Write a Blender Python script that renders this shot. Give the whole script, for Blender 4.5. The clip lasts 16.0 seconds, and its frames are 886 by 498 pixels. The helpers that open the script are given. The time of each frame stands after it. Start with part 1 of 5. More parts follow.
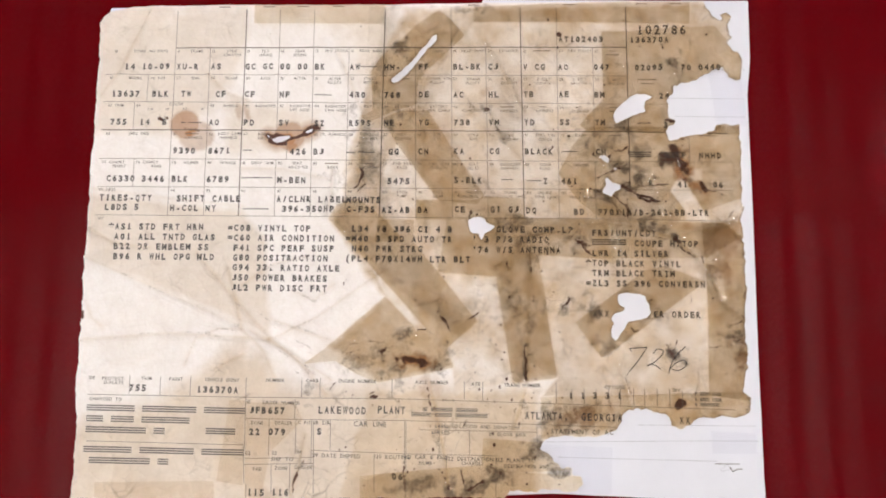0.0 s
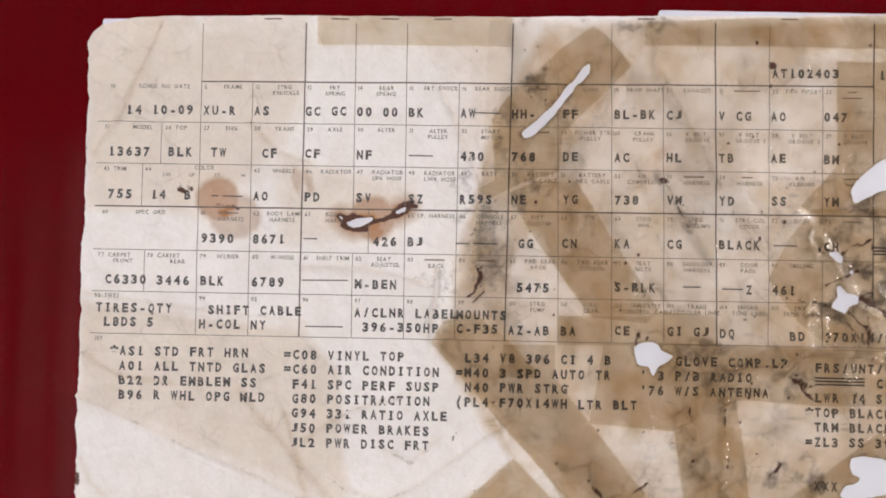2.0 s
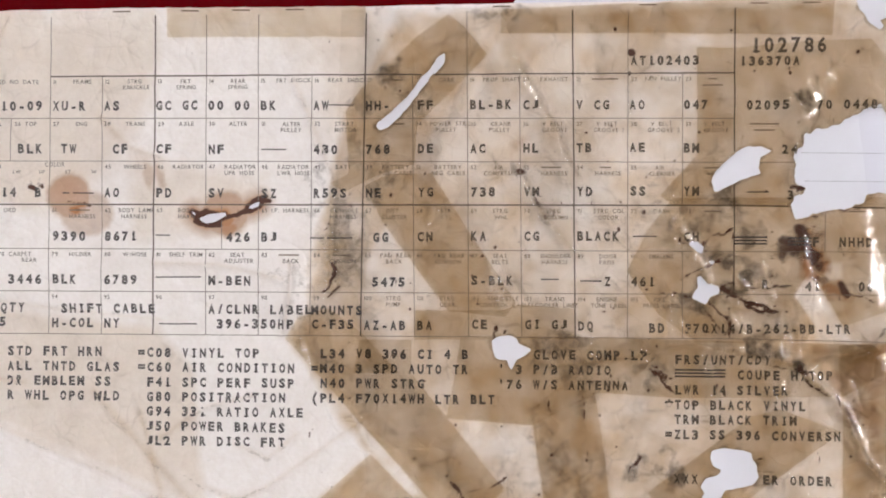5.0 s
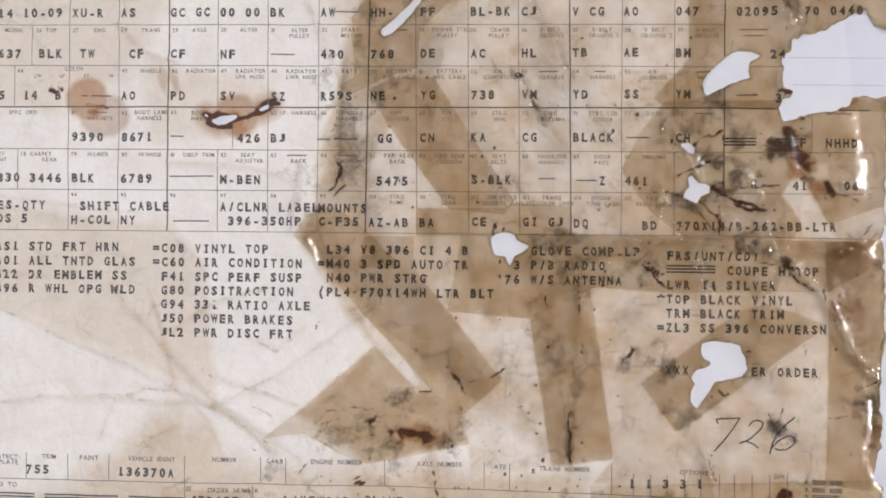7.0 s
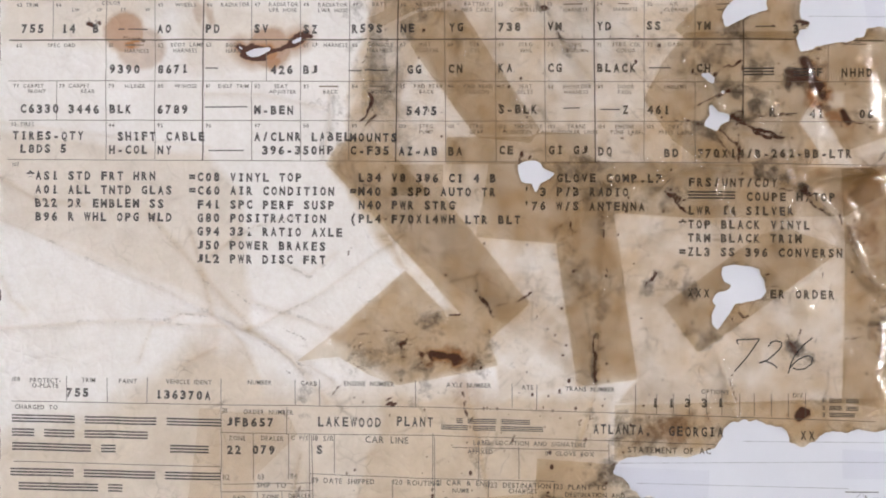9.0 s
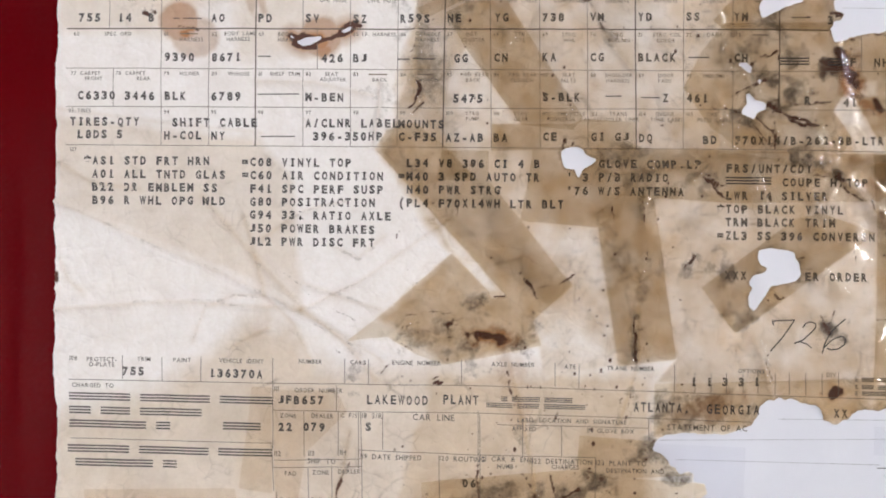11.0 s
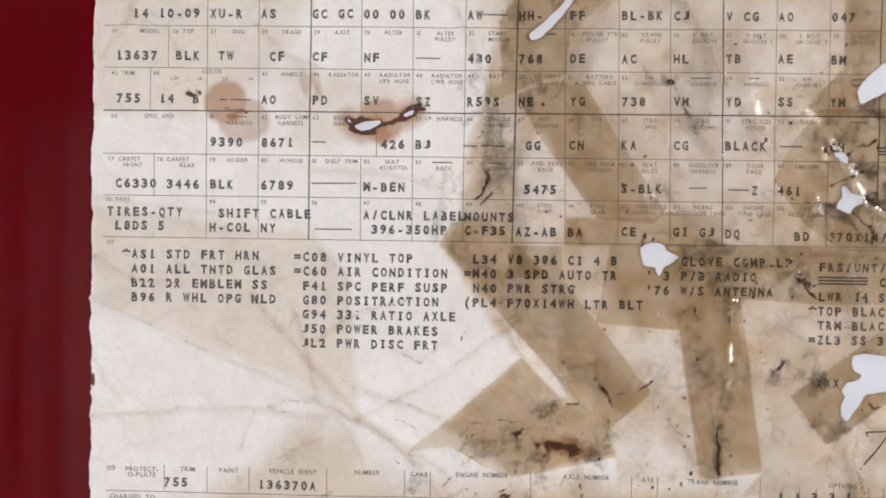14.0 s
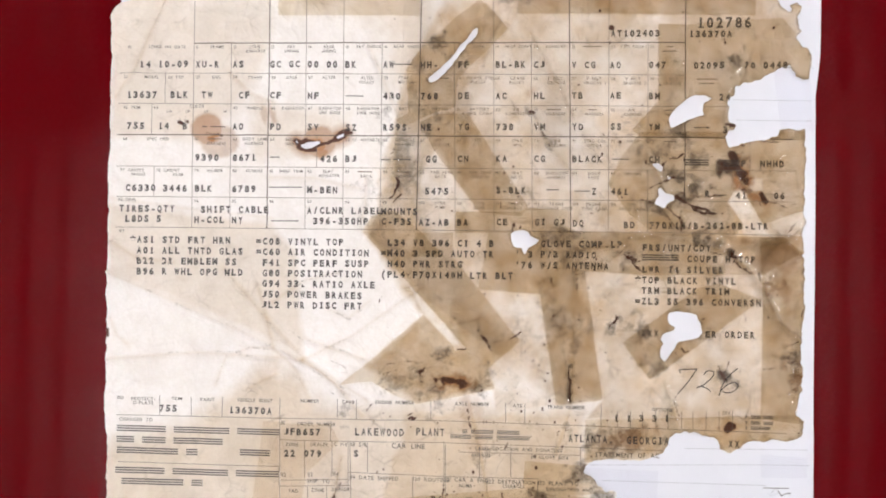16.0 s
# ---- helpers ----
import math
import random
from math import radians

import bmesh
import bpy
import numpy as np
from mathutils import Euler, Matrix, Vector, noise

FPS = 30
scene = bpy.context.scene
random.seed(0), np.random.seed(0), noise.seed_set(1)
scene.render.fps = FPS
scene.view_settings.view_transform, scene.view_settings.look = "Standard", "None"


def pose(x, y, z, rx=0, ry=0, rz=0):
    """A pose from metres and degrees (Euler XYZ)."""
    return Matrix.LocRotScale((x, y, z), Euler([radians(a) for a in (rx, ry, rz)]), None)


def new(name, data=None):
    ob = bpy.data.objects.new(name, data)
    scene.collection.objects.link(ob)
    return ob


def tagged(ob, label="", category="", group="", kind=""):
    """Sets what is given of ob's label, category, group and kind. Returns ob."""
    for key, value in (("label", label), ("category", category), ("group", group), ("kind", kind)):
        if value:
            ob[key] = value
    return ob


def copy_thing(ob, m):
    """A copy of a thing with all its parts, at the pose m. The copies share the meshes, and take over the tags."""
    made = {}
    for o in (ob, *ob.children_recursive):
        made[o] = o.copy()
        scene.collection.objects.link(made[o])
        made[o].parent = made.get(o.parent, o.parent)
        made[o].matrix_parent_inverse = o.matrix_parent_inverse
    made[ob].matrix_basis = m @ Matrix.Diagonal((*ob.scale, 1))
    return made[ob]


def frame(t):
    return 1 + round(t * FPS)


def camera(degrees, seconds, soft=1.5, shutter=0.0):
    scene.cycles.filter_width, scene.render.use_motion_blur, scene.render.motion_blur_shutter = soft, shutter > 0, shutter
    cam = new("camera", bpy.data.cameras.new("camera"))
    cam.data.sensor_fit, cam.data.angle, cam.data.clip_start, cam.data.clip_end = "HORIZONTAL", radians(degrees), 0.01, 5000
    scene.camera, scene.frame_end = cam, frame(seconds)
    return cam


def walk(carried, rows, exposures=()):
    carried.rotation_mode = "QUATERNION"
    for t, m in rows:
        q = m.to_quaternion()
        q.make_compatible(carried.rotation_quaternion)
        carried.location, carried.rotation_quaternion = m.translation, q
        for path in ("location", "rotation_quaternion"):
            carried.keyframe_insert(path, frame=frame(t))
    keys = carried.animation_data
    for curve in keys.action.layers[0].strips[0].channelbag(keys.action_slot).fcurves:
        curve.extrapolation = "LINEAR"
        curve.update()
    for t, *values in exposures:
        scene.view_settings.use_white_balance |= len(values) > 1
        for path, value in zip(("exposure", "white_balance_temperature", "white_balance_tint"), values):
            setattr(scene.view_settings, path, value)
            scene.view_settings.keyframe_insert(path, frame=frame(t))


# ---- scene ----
cam = camera(62.0, 16.0, soft=1.9)
# seconds, eye in metres, turn in degrees
PATH = [
    (0, 0.00235, -0.02163, 0.30358, 7.216, -0.354, 0.560),
    (0.5, -0.01134, -0.00575, 0.28087, 5.846, -0.229, 0.657),
    (1, -0.03349, 0.01122, 0.25016, 5.057, -0.817, 0.840),
    (1.5, -0.04267, 0.03545, 0.22643, 2.780, -0.687, 1.112),
    (2, -0.04091, 0.05043, 0.21090, 1.480, -0.004, 1.264),
    (2.5, -0.03541, 0.05575, 0.20388, 1.001, 0.414, 1.236),
    (3, -0.02809, 0.05582, 0.20294, 0.769, 0.261, 1.096),
    (3.5, -0.01756, 0.05627, 0.20374, 0.477, 0.456, 0.825),
    (4, -0.01026, 0.05668, 0.20518, 0.263, 0.183, 0.561),
    (4.2, -0.00699, 0.05634, 0.20585, 0.353, 0.230, 0.458),
    (6.3, 0.00395, 0.03883, 0.21279, 0.385, 0.396, 0.727),
    (6.5, 0.00354, 0.03480, 0.21403, 0.461, 0.473, 0.709),
    (7, 0.00311, 0.02418, 0.21688, 0.365, 0.775, 0.691),
    (7.5, -0.00002, 0.01224, 0.22039, 0.525, 0.516, 0.668),
    (8, -0.00116, 0.00618, 0.22248, 0.327, 0.600, 0.511),
    (8.5, -0.00288, 0.00411, 0.22346, 0.302, 0.505, 0.441),
    (9, -0.00650, 0.00264, 0.22349, 0.223, 0.450, 0.466),
    (11.3, -0.02213, -0.00256, 0.23430, 0.120, 0.174, 0.647),
    (11.5, -0.02195, 0.00021, 0.23822, 0.100, 0.484, 0.783),
    (12, -0.02647, 0.00428, 0.24675, 0.626, 0.268, 0.950),
    (12.5, -0.02756, 0.00899, 0.25134, 0.798, 0.566, 1.031),
    (13, -0.03595, 0.01550, 0.24225, 0.884, 0.286, 1.041),
    (13.5, -0.04205, 0.02529, 0.22346, 0.175, 0.232, 1.031),
    (14, -0.04275, 0.03091, 0.21258, -0.845, 0.026, 0.969),
    (14.5, -0.03858, 0.02919, 0.21986, -1.144, 0.047, 0.899),
    (15, -0.02816, 0.02289, 0.24481, -0.114, 0.281, 0.919),
    (15.5, -0.01878, 0.02066, 0.27096, 0.439, 0.141, 0.945),
    (16, -0.01131, 0.01839, 0.28916, 0.860, 0.187, 0.762),
]
walk(cam, [(t, pose(x, y, z, a, b, c)) for t, x, y, z, a, b, c in PATH],
     [(0, 0.28, 6900, 13), (0.5, 0.06, 6900, 13), (1.0, -0.28, 6800, 13), (1.5, -0.12, 6700, 13), (2.5, 0.05, 6700, 15), (4, 0.06, 6700, 15), (6.5, 0.03, 6500, 12), (9, 0.02, 6500, 12), (12.3, 0.12, 6500, 12), (14.5, 0.0, 6550, 12), (15.2, 0.14, 6600, 12), (16, 0.36, 6650, 12)])

# ---- light: unseen daylight-white tube fixtures under a boarded ceiling ----
TUBE_POWER = 70.0
world = bpy.data.worlds.new("room_air")
scene.world = world
world.use_nodes = True
world.node_tree.nodes["Background"].inputs["Color"].default_value = (0.9, 0.95, 1.0, 1)
world.node_tree.nodes["Background"].inputs["Strength"].default_value = 0.02



# ---- materials ----
def material(name, colour, rough=0.6, metal=0.0, coat=0.0):
    m = bpy.data.materials.new(name)
    m.use_nodes = True
    b = m.node_tree.nodes["Principled BSDF"]
    b.inputs["Base Color"].default_value = (*colour, 1)
    b.inputs["Roughness"].default_value = rough
    b.inputs["Metallic"].default_value = metal
    b.inputs["Coat Weight"].default_value = coat
    b.inputs["Coat Roughness"].default_value = 0.04
    return m


def node(m, kind, **values):
    n = m.node_tree.nodes.new(kind)
    for key, value in values.items():
        n.inputs[key].default_value = value
    return n


def link(m, a, out, b, into):
    m.node_tree.links.new(a.outputs[out], b.inputs[into])


def grain(m, scale, detail=6.0, rough=0.6):
    """Noise in metres of the object, as a node."""
    n = node(m, "ShaderNodeTexNoise", Scale=scale, Detail=detail, Roughness=rough)
    c = m.node_tree.nodes.new("ShaderNodeTexCoord")
    link(m, c, "Object", n, "Vector")
    return n


def ramp(m, source, out, low, high, a=0.0, b=1.0):
    n = node(m, "ShaderNodeMapRange", **{"From Min": low, "From Max": high, "To Min": a, "To Max": b})
    link(m, source, out, n, "Value")
    return n


def mixed(m, fac, a, b, mode="MIX"):
    """A colour mix; fac is (node, output) or a number, a and b (node, output) or a colour."""
    n = m.node_tree.nodes.new("ShaderNodeMix")
    n.data_type, n.blend_type = "RGBA", mode
    for slot, value in ((0, fac), (6, a), (7, b)):
        if isinstance(value, tuple) and hasattr(value[0], "outputs"):
            m.node_tree.links.new(value[0].outputs[value[1]], n.inputs[slot])
        elif slot == 0:
            n.inputs[0].default_value = value
        else:
            n.inputs[slot].default_value = (*value, 1)
    return n


def bump(m, source, out, strength, distance):
    n = node(m, "ShaderNodeBump", Strength=strength, Distance=distance)
    link(m, source, out, n, "Height")
    return n


def speckled(name, colour, second, scale, rough, relief=0.1, distance=0.001):
    m = material(name, colour, rough)
    b = m.node_tree.nodes["Principled BSDF"]
    n = grain(m, scale)
    c = mixed(m, (ramp(m, n, "Fac", 0.35, 0.65), 0), colour, second)
    m.node_tree.links.new(c.outputs[2], b.inputs["Base Color"])
    link(m, bump(m, n, "Fac", relief, distance), "Normal", b, "Normal")
    return m


def red_lacquer():
    m = material("red_lacquer", (0.16, 0.002, 0.005), 0.09)
    b = m.node_tree.nodes["Principled BSDF"]
    n = grain(m, 9.0, 3.0)
    c = mixed(m, (ramp(m, n, "Fac", 0.3, 0.7), 0), (0.096, 0.0005, 0.0026), (0.106, 0.0007, 0.003))
    m.node_tree.links.new(c.outputs[2], b.inputs["Base Color"])
    link(m, ramp(m, grain(m, 60.0, 4.0), "Fac", 0.3, 0.7, 0.05, 0.08), 0, b, "Roughness")
    return m


def aged_paper():
    """Cream paper; the layers age, grime, rust and char on the sheet say where it is stained, the first two also hold
    shade painted along the folds.
    """
    m = material("aged_paper", (0.8, 0.75, 0.69), 0.62)
    b = m.node_tree.nodes["Principled BSDF"]
    layer = {}
    for key in ("age_and_shade", "grime_and_shade", "rust", "char"):
        layer[key] = m.node_tree.nodes.new("ShaderNodeAttribute")
        layer[key].attribute_name = key
    fibre, cloud, fine = grain(m, 900.0, 4.0), grain(m, 45.0, 8.0, 0.7), grain(m, 330.0, 8.0, 0.8)
    white = mixed(m, (ramp(m, cloud, "Fac", 0.38, 0.62), 0), (0.915, 0.895, 0.89), (0.865, 0.84, 0.83))
    tan = mixed(m, (ramp(m, cloud, "Fac", 0.38, 0.62), 0), (0.635, 0.495, 0.34), (0.50, 0.375, 0.24))
    c = mixed(m, (layer["age_and_shade"], "Fac"), (white, 2), (tan, 2))
    c = mixed(m, (ramp(m, fibre, "Fac", 0.35, 0.75, 0.0, 0.13), 0), (c, 2), (0.42, 0.33, 0.24))
    # dirt caught in a net of fine creases
    wander = grain(m, 30.0, 3.0)
    relief = None
    for scale, amount, deep in ((28.0, 0.25, 0.0005), (75.0, 0.55, 0.00032), (190.0, 0.4, 0.00014)):
        net = m.node_tree.nodes.new("ShaderNodeTexVoronoi")
        net.feature = "DISTANCE_TO_EDGE"
        net.inputs["Scale"].default_value = scale
        shift = mixed(m, 0.985, (wander, "Color"), (0.5, 0.5, 0.5))
        spot = m.node_tree.nodes.new("ShaderNodeTexCoord")
        add = m.node_tree.nodes.new("ShaderNodeVectorMath")
        link(m, spot, "Object", add, 0)
        m.node_tree.links.new(shift.outputs[2], add.inputs[1])
        link(m, add, "Vector", net, "Vector")
        thin = ramp(m, net, "Distance", 0.0, 0.05, 1.0, 0.0)
        broken = ramp(m, grain(m, 70.0, 4.0), "Fac", 0.5, 0.68, 0.0, amount)
        ridge = node(m, "ShaderNodeBump", Strength=0.8, Distance=deep)
        link(m, ramp(m, net, "Distance", 0.0, 0.12, 0.0, 1.0), 0, ridge, "Height")
        if relief:
            link(m, relief, "Normal", ridge, "Normal")
        relief = ridge
        cut = m.node_tree.nodes.new("ShaderNodeMath")
        cut.operation = "MULTIPLY"
        link(m, thin, 0, cut, 0)
        link(m, broken, 0, cut, 1)
        worn = m.node_tree.nodes.new("ShaderNodeMath")
        worn.operation = "MULTIPLY"
        link(m, cut, 0, worn, 0)
        link(m, ramp(m, layer["age_and_shade"], "Fac", 0.3, 0.65, 0.12, 1.0), 0, worn, 1)
        c = mixed(m, (worn, 0), (c, 2), (0.17, 0.125, 0.085))
    # specks of dirt, thick where the sheet is grimy, and the dark painted along its folds
    sum_ = m.node_tree.nodes.new("ShaderNodeMath")
    sum_.operation = "MULTIPLY_ADD"
    link(m, layer["grime_and_shade"], "Fac", sum_, 0)
    sum_.inputs[1].default_value = 0.55
    link(m, fine, "Fac", sum_, 2)
    c = mixed(m, (ramp(m, sum_, 0, 0.63, 0.98, 0.0, 0.92), 0), (c, 2), (0.085, 0.062, 0.045))
    rust = mixed(m, (ramp(m, fine, "Fac", 0.35, 0.65), 0), (0.44, 0.265, 0.13), (0.31, 0.15, 0.06))
    rust = mixed(m, (ramp(m, layer["rust"], "Fac", 0.5, 0.95), 0), (rust, 2), (0.40, 0.155, 0.035))
    c = mixed(m, (layer["rust"], "Fac"), (c, 2), (rust, 2))
    sum2 = m.node_tree.nodes.new("ShaderNodeMath")
    sum2.operation = "MULTIPLY_ADD"
    link(m, layer["char"], "Fac", sum2, 0)
    sum2.inputs[1].default_value = 0.8
    link(m, fine, "Fac", sum2, 2)
    c = mixed(m, (ramp(m, sum2, 0, 0.72, 1.0), 0), (c, 2), (0.072, 0.022, 0.010))
    m.node_tree.links.new(c.outputs[2], b.inputs["Base Color"])
    soft_relief = bump(m, cloud, "Fac", 0.9, 0.0012)
    link(m, relief, "Normal", soft_relief, "Normal")
    link(m, soft_relief, "Normal", b, "Normal")
    return m


def tape_film(name, tint, gloss, rough, clear=0.0):
    """Thin see-through tape: it tints what lies under it and has a shiny back."""
    m = bpy.data.materials.new(name)
    m.use_nodes = True
    nodes = m.node_tree.nodes
    nodes.remove(nodes["Principled BSDF"])
    through_ = nodes.new("ShaderNodeBsdfTransparent")
    n = grain(m, 95.0, 9.0, 0.75)
    pale = tuple(1 - (1 - v) * 0.55 for v in tint)
    c = mixed(m, (ramp(m, n, "Fac", 0.4, 0.62), 0), tint, pale)
    m.node_tree.links.new(c.outputs[2], through_.inputs["Color"])
    shine = node(m, "ShaderNodeBsdfGlossy", Color=(1, 1, 1, 1), Roughness=rough)
    fresnel = node(m, "ShaderNodeFresnel", IOR=1.45)
    wrinkle = bump(m, grain(m, 110.0, 4.0), "Fac", 0.16, 0.0010)
    link(m, wrinkle, "Normal", shine, "Normal")
    mul = ramp(m, fresnel, "Fac", 0.0, 1.0, 0.0, gloss)
    mix = nodes.new("ShaderNodeMixShader")
    link(m, mul, 0, mix, 0)
    link(m, through_, 0, mix, 1)
    link(m, shine, 0, mix, 2)
    link(m, mix, 0, nodes["Material Output"], "Surface")
    return m


def worn_ink(name, colour, scale, low, high):
    """Ribbon ink that did not take everywhere."""
    m = material(name, colour, 0.6)
    nodes = m.node_tree.nodes
    b = nodes["Principled BSDF"]
    clear = nodes.new("ShaderNodeBsdfTransparent")
    mix = nodes.new("ShaderNodeMixShader")
    link(m, ramp(m, grain(m, scale, 3.0), "Fac", low, high, 0.6, 1.0), 0, mix, 0)
    link(m, clear, 0, mix, 1)
    link(m, b, 0, mix, 2)
    link(m, mix, 0, nodes["Material Output"], "Surface")
    return m


RED = red_lacquer()
PAPER = aged_paper()
WHITE = speckled("copy_paper", (0.74, 0.76, 0.84), (0.71, 0.73, 0.81), 60.0, 0.5, 0.15, 0.0003)
BROWN_TAPE = tape_film("brown_tape", (0.845, 0.785, 0.69), 0.6, 0.12)
PALE_TAPE = tape_film("pale_tape", (0.89, 0.84, 0.77), 0.3, 0.25)
CLEAR_TAPE = tape_film("clear_tape", (0.985, 0.98, 0.97), 1.0, 0.05)
DULL_FILM = tape_film("dull_film", (0.955, 0.955, 0.97), 0.4, 0.3)
RIBBON = worn_ink("ribbon_ink", (0.072, 0.065, 0.066), 1500.0, 0.36, 0.6)
FADED = worn_ink("faded_ribbon_ink", (0.11, 0.084, 0.06), 1100.0, 0.4, 0.66)
PRINT = worn_ink("form_ink", (0.17, 0.15, 0.135), 1300.0, 0.3, 0.62)
DARK_PRINT = worn_ink("dark_form_ink", (0.11, 0.095, 0.085), 1300.0, 0.28, 0.55)
PALE_PRINT = worn_ink("faded_form_ink", (0.27, 0.21, 0.155), 700.0, 0.38, 0.68)
LINE_INK = worn_ink("line_ink", (0.24, 0.205, 0.175), 300.0, 0.36, 0.68)
DARK_LINE = worn_ink("dark_line_ink", (0.15, 0.13, 0.115), 400.0, 0.3, 0.6)
HEAVY_INK = worn_ink("heavy_line_ink", (0.13, 0.105, 0.085), 300.0, 0.3, 0.6)
PENCIL = worn_ink("pencil", (0.05, 0.048, 0.05), 1600.0, 0.35, 0.6)
RULE_BLUE = worn_ink("pale_rule", (0.55, 0.57, 0.64), 600.0, 0.3, 0.6)
BOARD = speckled("ceiling_board", (0.19, 0.185, 0.18), (0.16, 0.155, 0.15), 6.0, 0.6)
GROOVE = speckled("dark_timber", (0.06, 0.05, 0.04), (0.04, 0.035, 0.03), 8.0, 0.7)
PLASTER = speckled("wall_plaster", (0.55, 0.54, 0.52), (0.48, 0.47, 0.45), 3.0, 0.8)
CONCRETE = speckled("concrete", (0.30, 0.29, 0.28), (0.22, 0.21, 0.20), 5.0, 0.75)
STEEL = material("white_steel", (0.7, 0.7, 0.7), 0.35)
GLOW = bpy.data.materials.new("lit_diffuser")
GLOW.use_nodes = True
GLOW.node_tree.nodes["Principled BSDF"].inputs["Emission Color"].default_value = (1.0, 0.98, 0.97, 1)
GLOW.node_tree.nodes["Principled BSDF"].inputs["Emission Strength"].default_value = TUBE_POWER


# ---- builders ----
def part(name, bm, mat, parent=None, label=""):
    mesh = bpy.data.meshes.new(name)
    bm.to_mesh(mesh)
    bm.free()
    mesh.materials.append(mat)
    ob = new(name, mesh)
    ob.parent = parent
    return tagged(ob, label)


def solid(name, verts, faces, mat, parent=None, label="", smooth=False):
    mesh = bpy.data.meshes.new(name)
    mesh.from_pydata(verts, [], faces)
    mesh.materials.append(mat)
    if smooth:
        mesh.polygons.foreach_set("use_smooth", [True] * len(mesh.polygons))
    ob = new(name, mesh)
    ob.parent = parent
    return tagged(ob, label)


def box(x0, x1, y0, y1, z0, z1, round_=0.0):
    bm = bmesh.new()
    bmesh.ops.create_cube(bm, size=1)
    bmesh.ops.transform(bm, verts=bm.verts, matrix=Matrix.LocRotScale(
        ((x0 + x1) / 2, (y0 + y1) / 2, (z0 + z1) / 2), None, (x1 - x0, y1 - y0, z1 - z0)))
    if round_:
        bmesh.ops.bevel(bm, geom=bm.edges[:], offset=round_, segments=3, affect="EDGES")
    return bm


# ---- the room ----
FLOOR, TOP, BENCH = -0.921, 1.78, 0.92
tagged(part("floor", box(-2.6, 2.6, -2.4, 2.4, FLOOR - 0.1, FLOOR), CONCRETE), "grey concrete workshop floor", "floor", kind="structure")
for name, sides in (("wall_north", (-2.7, 2.7, 2.4, 2.5)), ("wall_south", (-2.7, 2.7, -2.5, -2.4)),
                    ("wall_east", (2.6, 2.7, -2.4, 2.4)), ("wall_west", (-2.7, -2.6, -2.4, 2.4))):
    tagged(part(name, box(*sides, FLOOR - 0.1, TOP + 0.15), PLASTER), "plain grey plastered wall", "wall", kind="structure")


def ceiling():
    """Painted boards with dark gaps between, cut by a cross beam."""
    bm = bmesh.new()
    x = -2.55
    while x < 2.5:
        piece = box(x, x + 0.066, -2.4, 2.4, TOP, TOP + 0.02, 0.004)
        mesh = bpy.data.meshes.new("board")
        piece.to_mesh(mesh)
        piece.free()
        bm.from_mesh(mesh)
        bpy.data.meshes.remove(mesh)
        x += 0.105
    tagged(part("ceiling", bm, BOARD), "pale painted ceiling boards with dark gaps", "ceiling", kind="structure")
    tagged(part("ceiling_deck", box(-2.6, 2.6, -2.4, 2.4, TOP + 0.03, TOP + 0.12), GROOVE),
           "dark timber deck above the ceiling boards", "ceiling", kind="structure")
    tagged(part("trim", box(-2.6, 2.6, 0.36, 0.50, TOP - 0.03, TOP - 0.002, 0.005), GROOVE), "dark timber cross beam under the ceiling", "beam", kind="structure")


ceiling()


def lamp(x, y):
    base = new("unseen_lamp")
    base.location = (x, y, TOP)
    tagged(base, "unseen white tube light fixture hanging under the ceiling boards", "lamp", "tube lights")
    part("housing", box(-0.028, 0.028, -0.62, 0.62, -0.26, -0.235, 0.006), STEEL, base)
    part("diffuser", box(-0.024, 0.024, -0.6, 0.6, -0.30, -0.262, 0.012), GLOW, base, "glowing white tube")
    for y_ in (-0.45, 0.45):
        part("hanger", box(-0.006, 0.006, y_ - 0.006, y_ + 0.006, -0.234, -0.0005), STEEL, base)
    return base


first = lamp(1.28, 0.05)
# two more tubes added for brightness, set where the lacquer never mirrors them
for x, y in ((-0.73, -0.30), (-0.3, 1.75)):
    copy_thing(first, pose(x, y, TOP))

bench = new("workbench")
bench.location = (0, 0.05, FLOOR)
tagged(bench, "workbench with a glossy deep red lacquered top", "table")
part("top", box(-0.75, 0.75, -0.5, 0.5, BENCH - 0.03, BENCH, 0.006), RED, bench, "glossy deep red lacquered panel")
for sx in (-1, 1):
    for sy in (-1, 1):
        part("leg", box(sx * 0.66 - 0.03, sx * 0.66 + 0.03, sy * 0.42 - 0.03, sy * 0.42 + 0.03, 0.0, BENCH - 0.031, 0.004), STEEL, bench, "grey steel leg")

# ---- the lie of the old sheet, in millimetres ----
STEP = 0.5
LEVEL = 1.0  # the bench top lies this far below the height zero
GX0, GY0, GNX, GNY = -154.0, -98.0, 602, 462
LX, LY = np.meshgrid(GX0 + STEP * np.arange(GNX), GY0 + STEP * np.arange(GNY), indexing="ij")


def rough(x, y, size, seed):
    """Smooth value noise, 0 to 1, over points in millimetres."""
    table = np.random.RandomState(seed).rand(64, 64)
    u, v = x / size + 200, y / size + 200
    i, j = np.floor(u).astype(int), np.floor(v).astype(int)
    a, b = u - i, v - j
    a, b = a * a * (3 - 2 * a), b * b * (3 - 2 * b)
    i, j, k, l = i % 64, j % 64, (i + 1) % 64, (j + 1) % 64
    return (table[i, j] * (1 - a) + table[k, j] * a) * (1 - b) + (table[i, l] * (1 - a) + table[k, l] * a) * b


def cloudy(x, y, size, seed, steps=4):
    return sum(rough(x, y, size / 2 ** n, seed + n) * 0.5 ** n for n in range(steps)) / (2 - 0.5 ** (steps - 1))


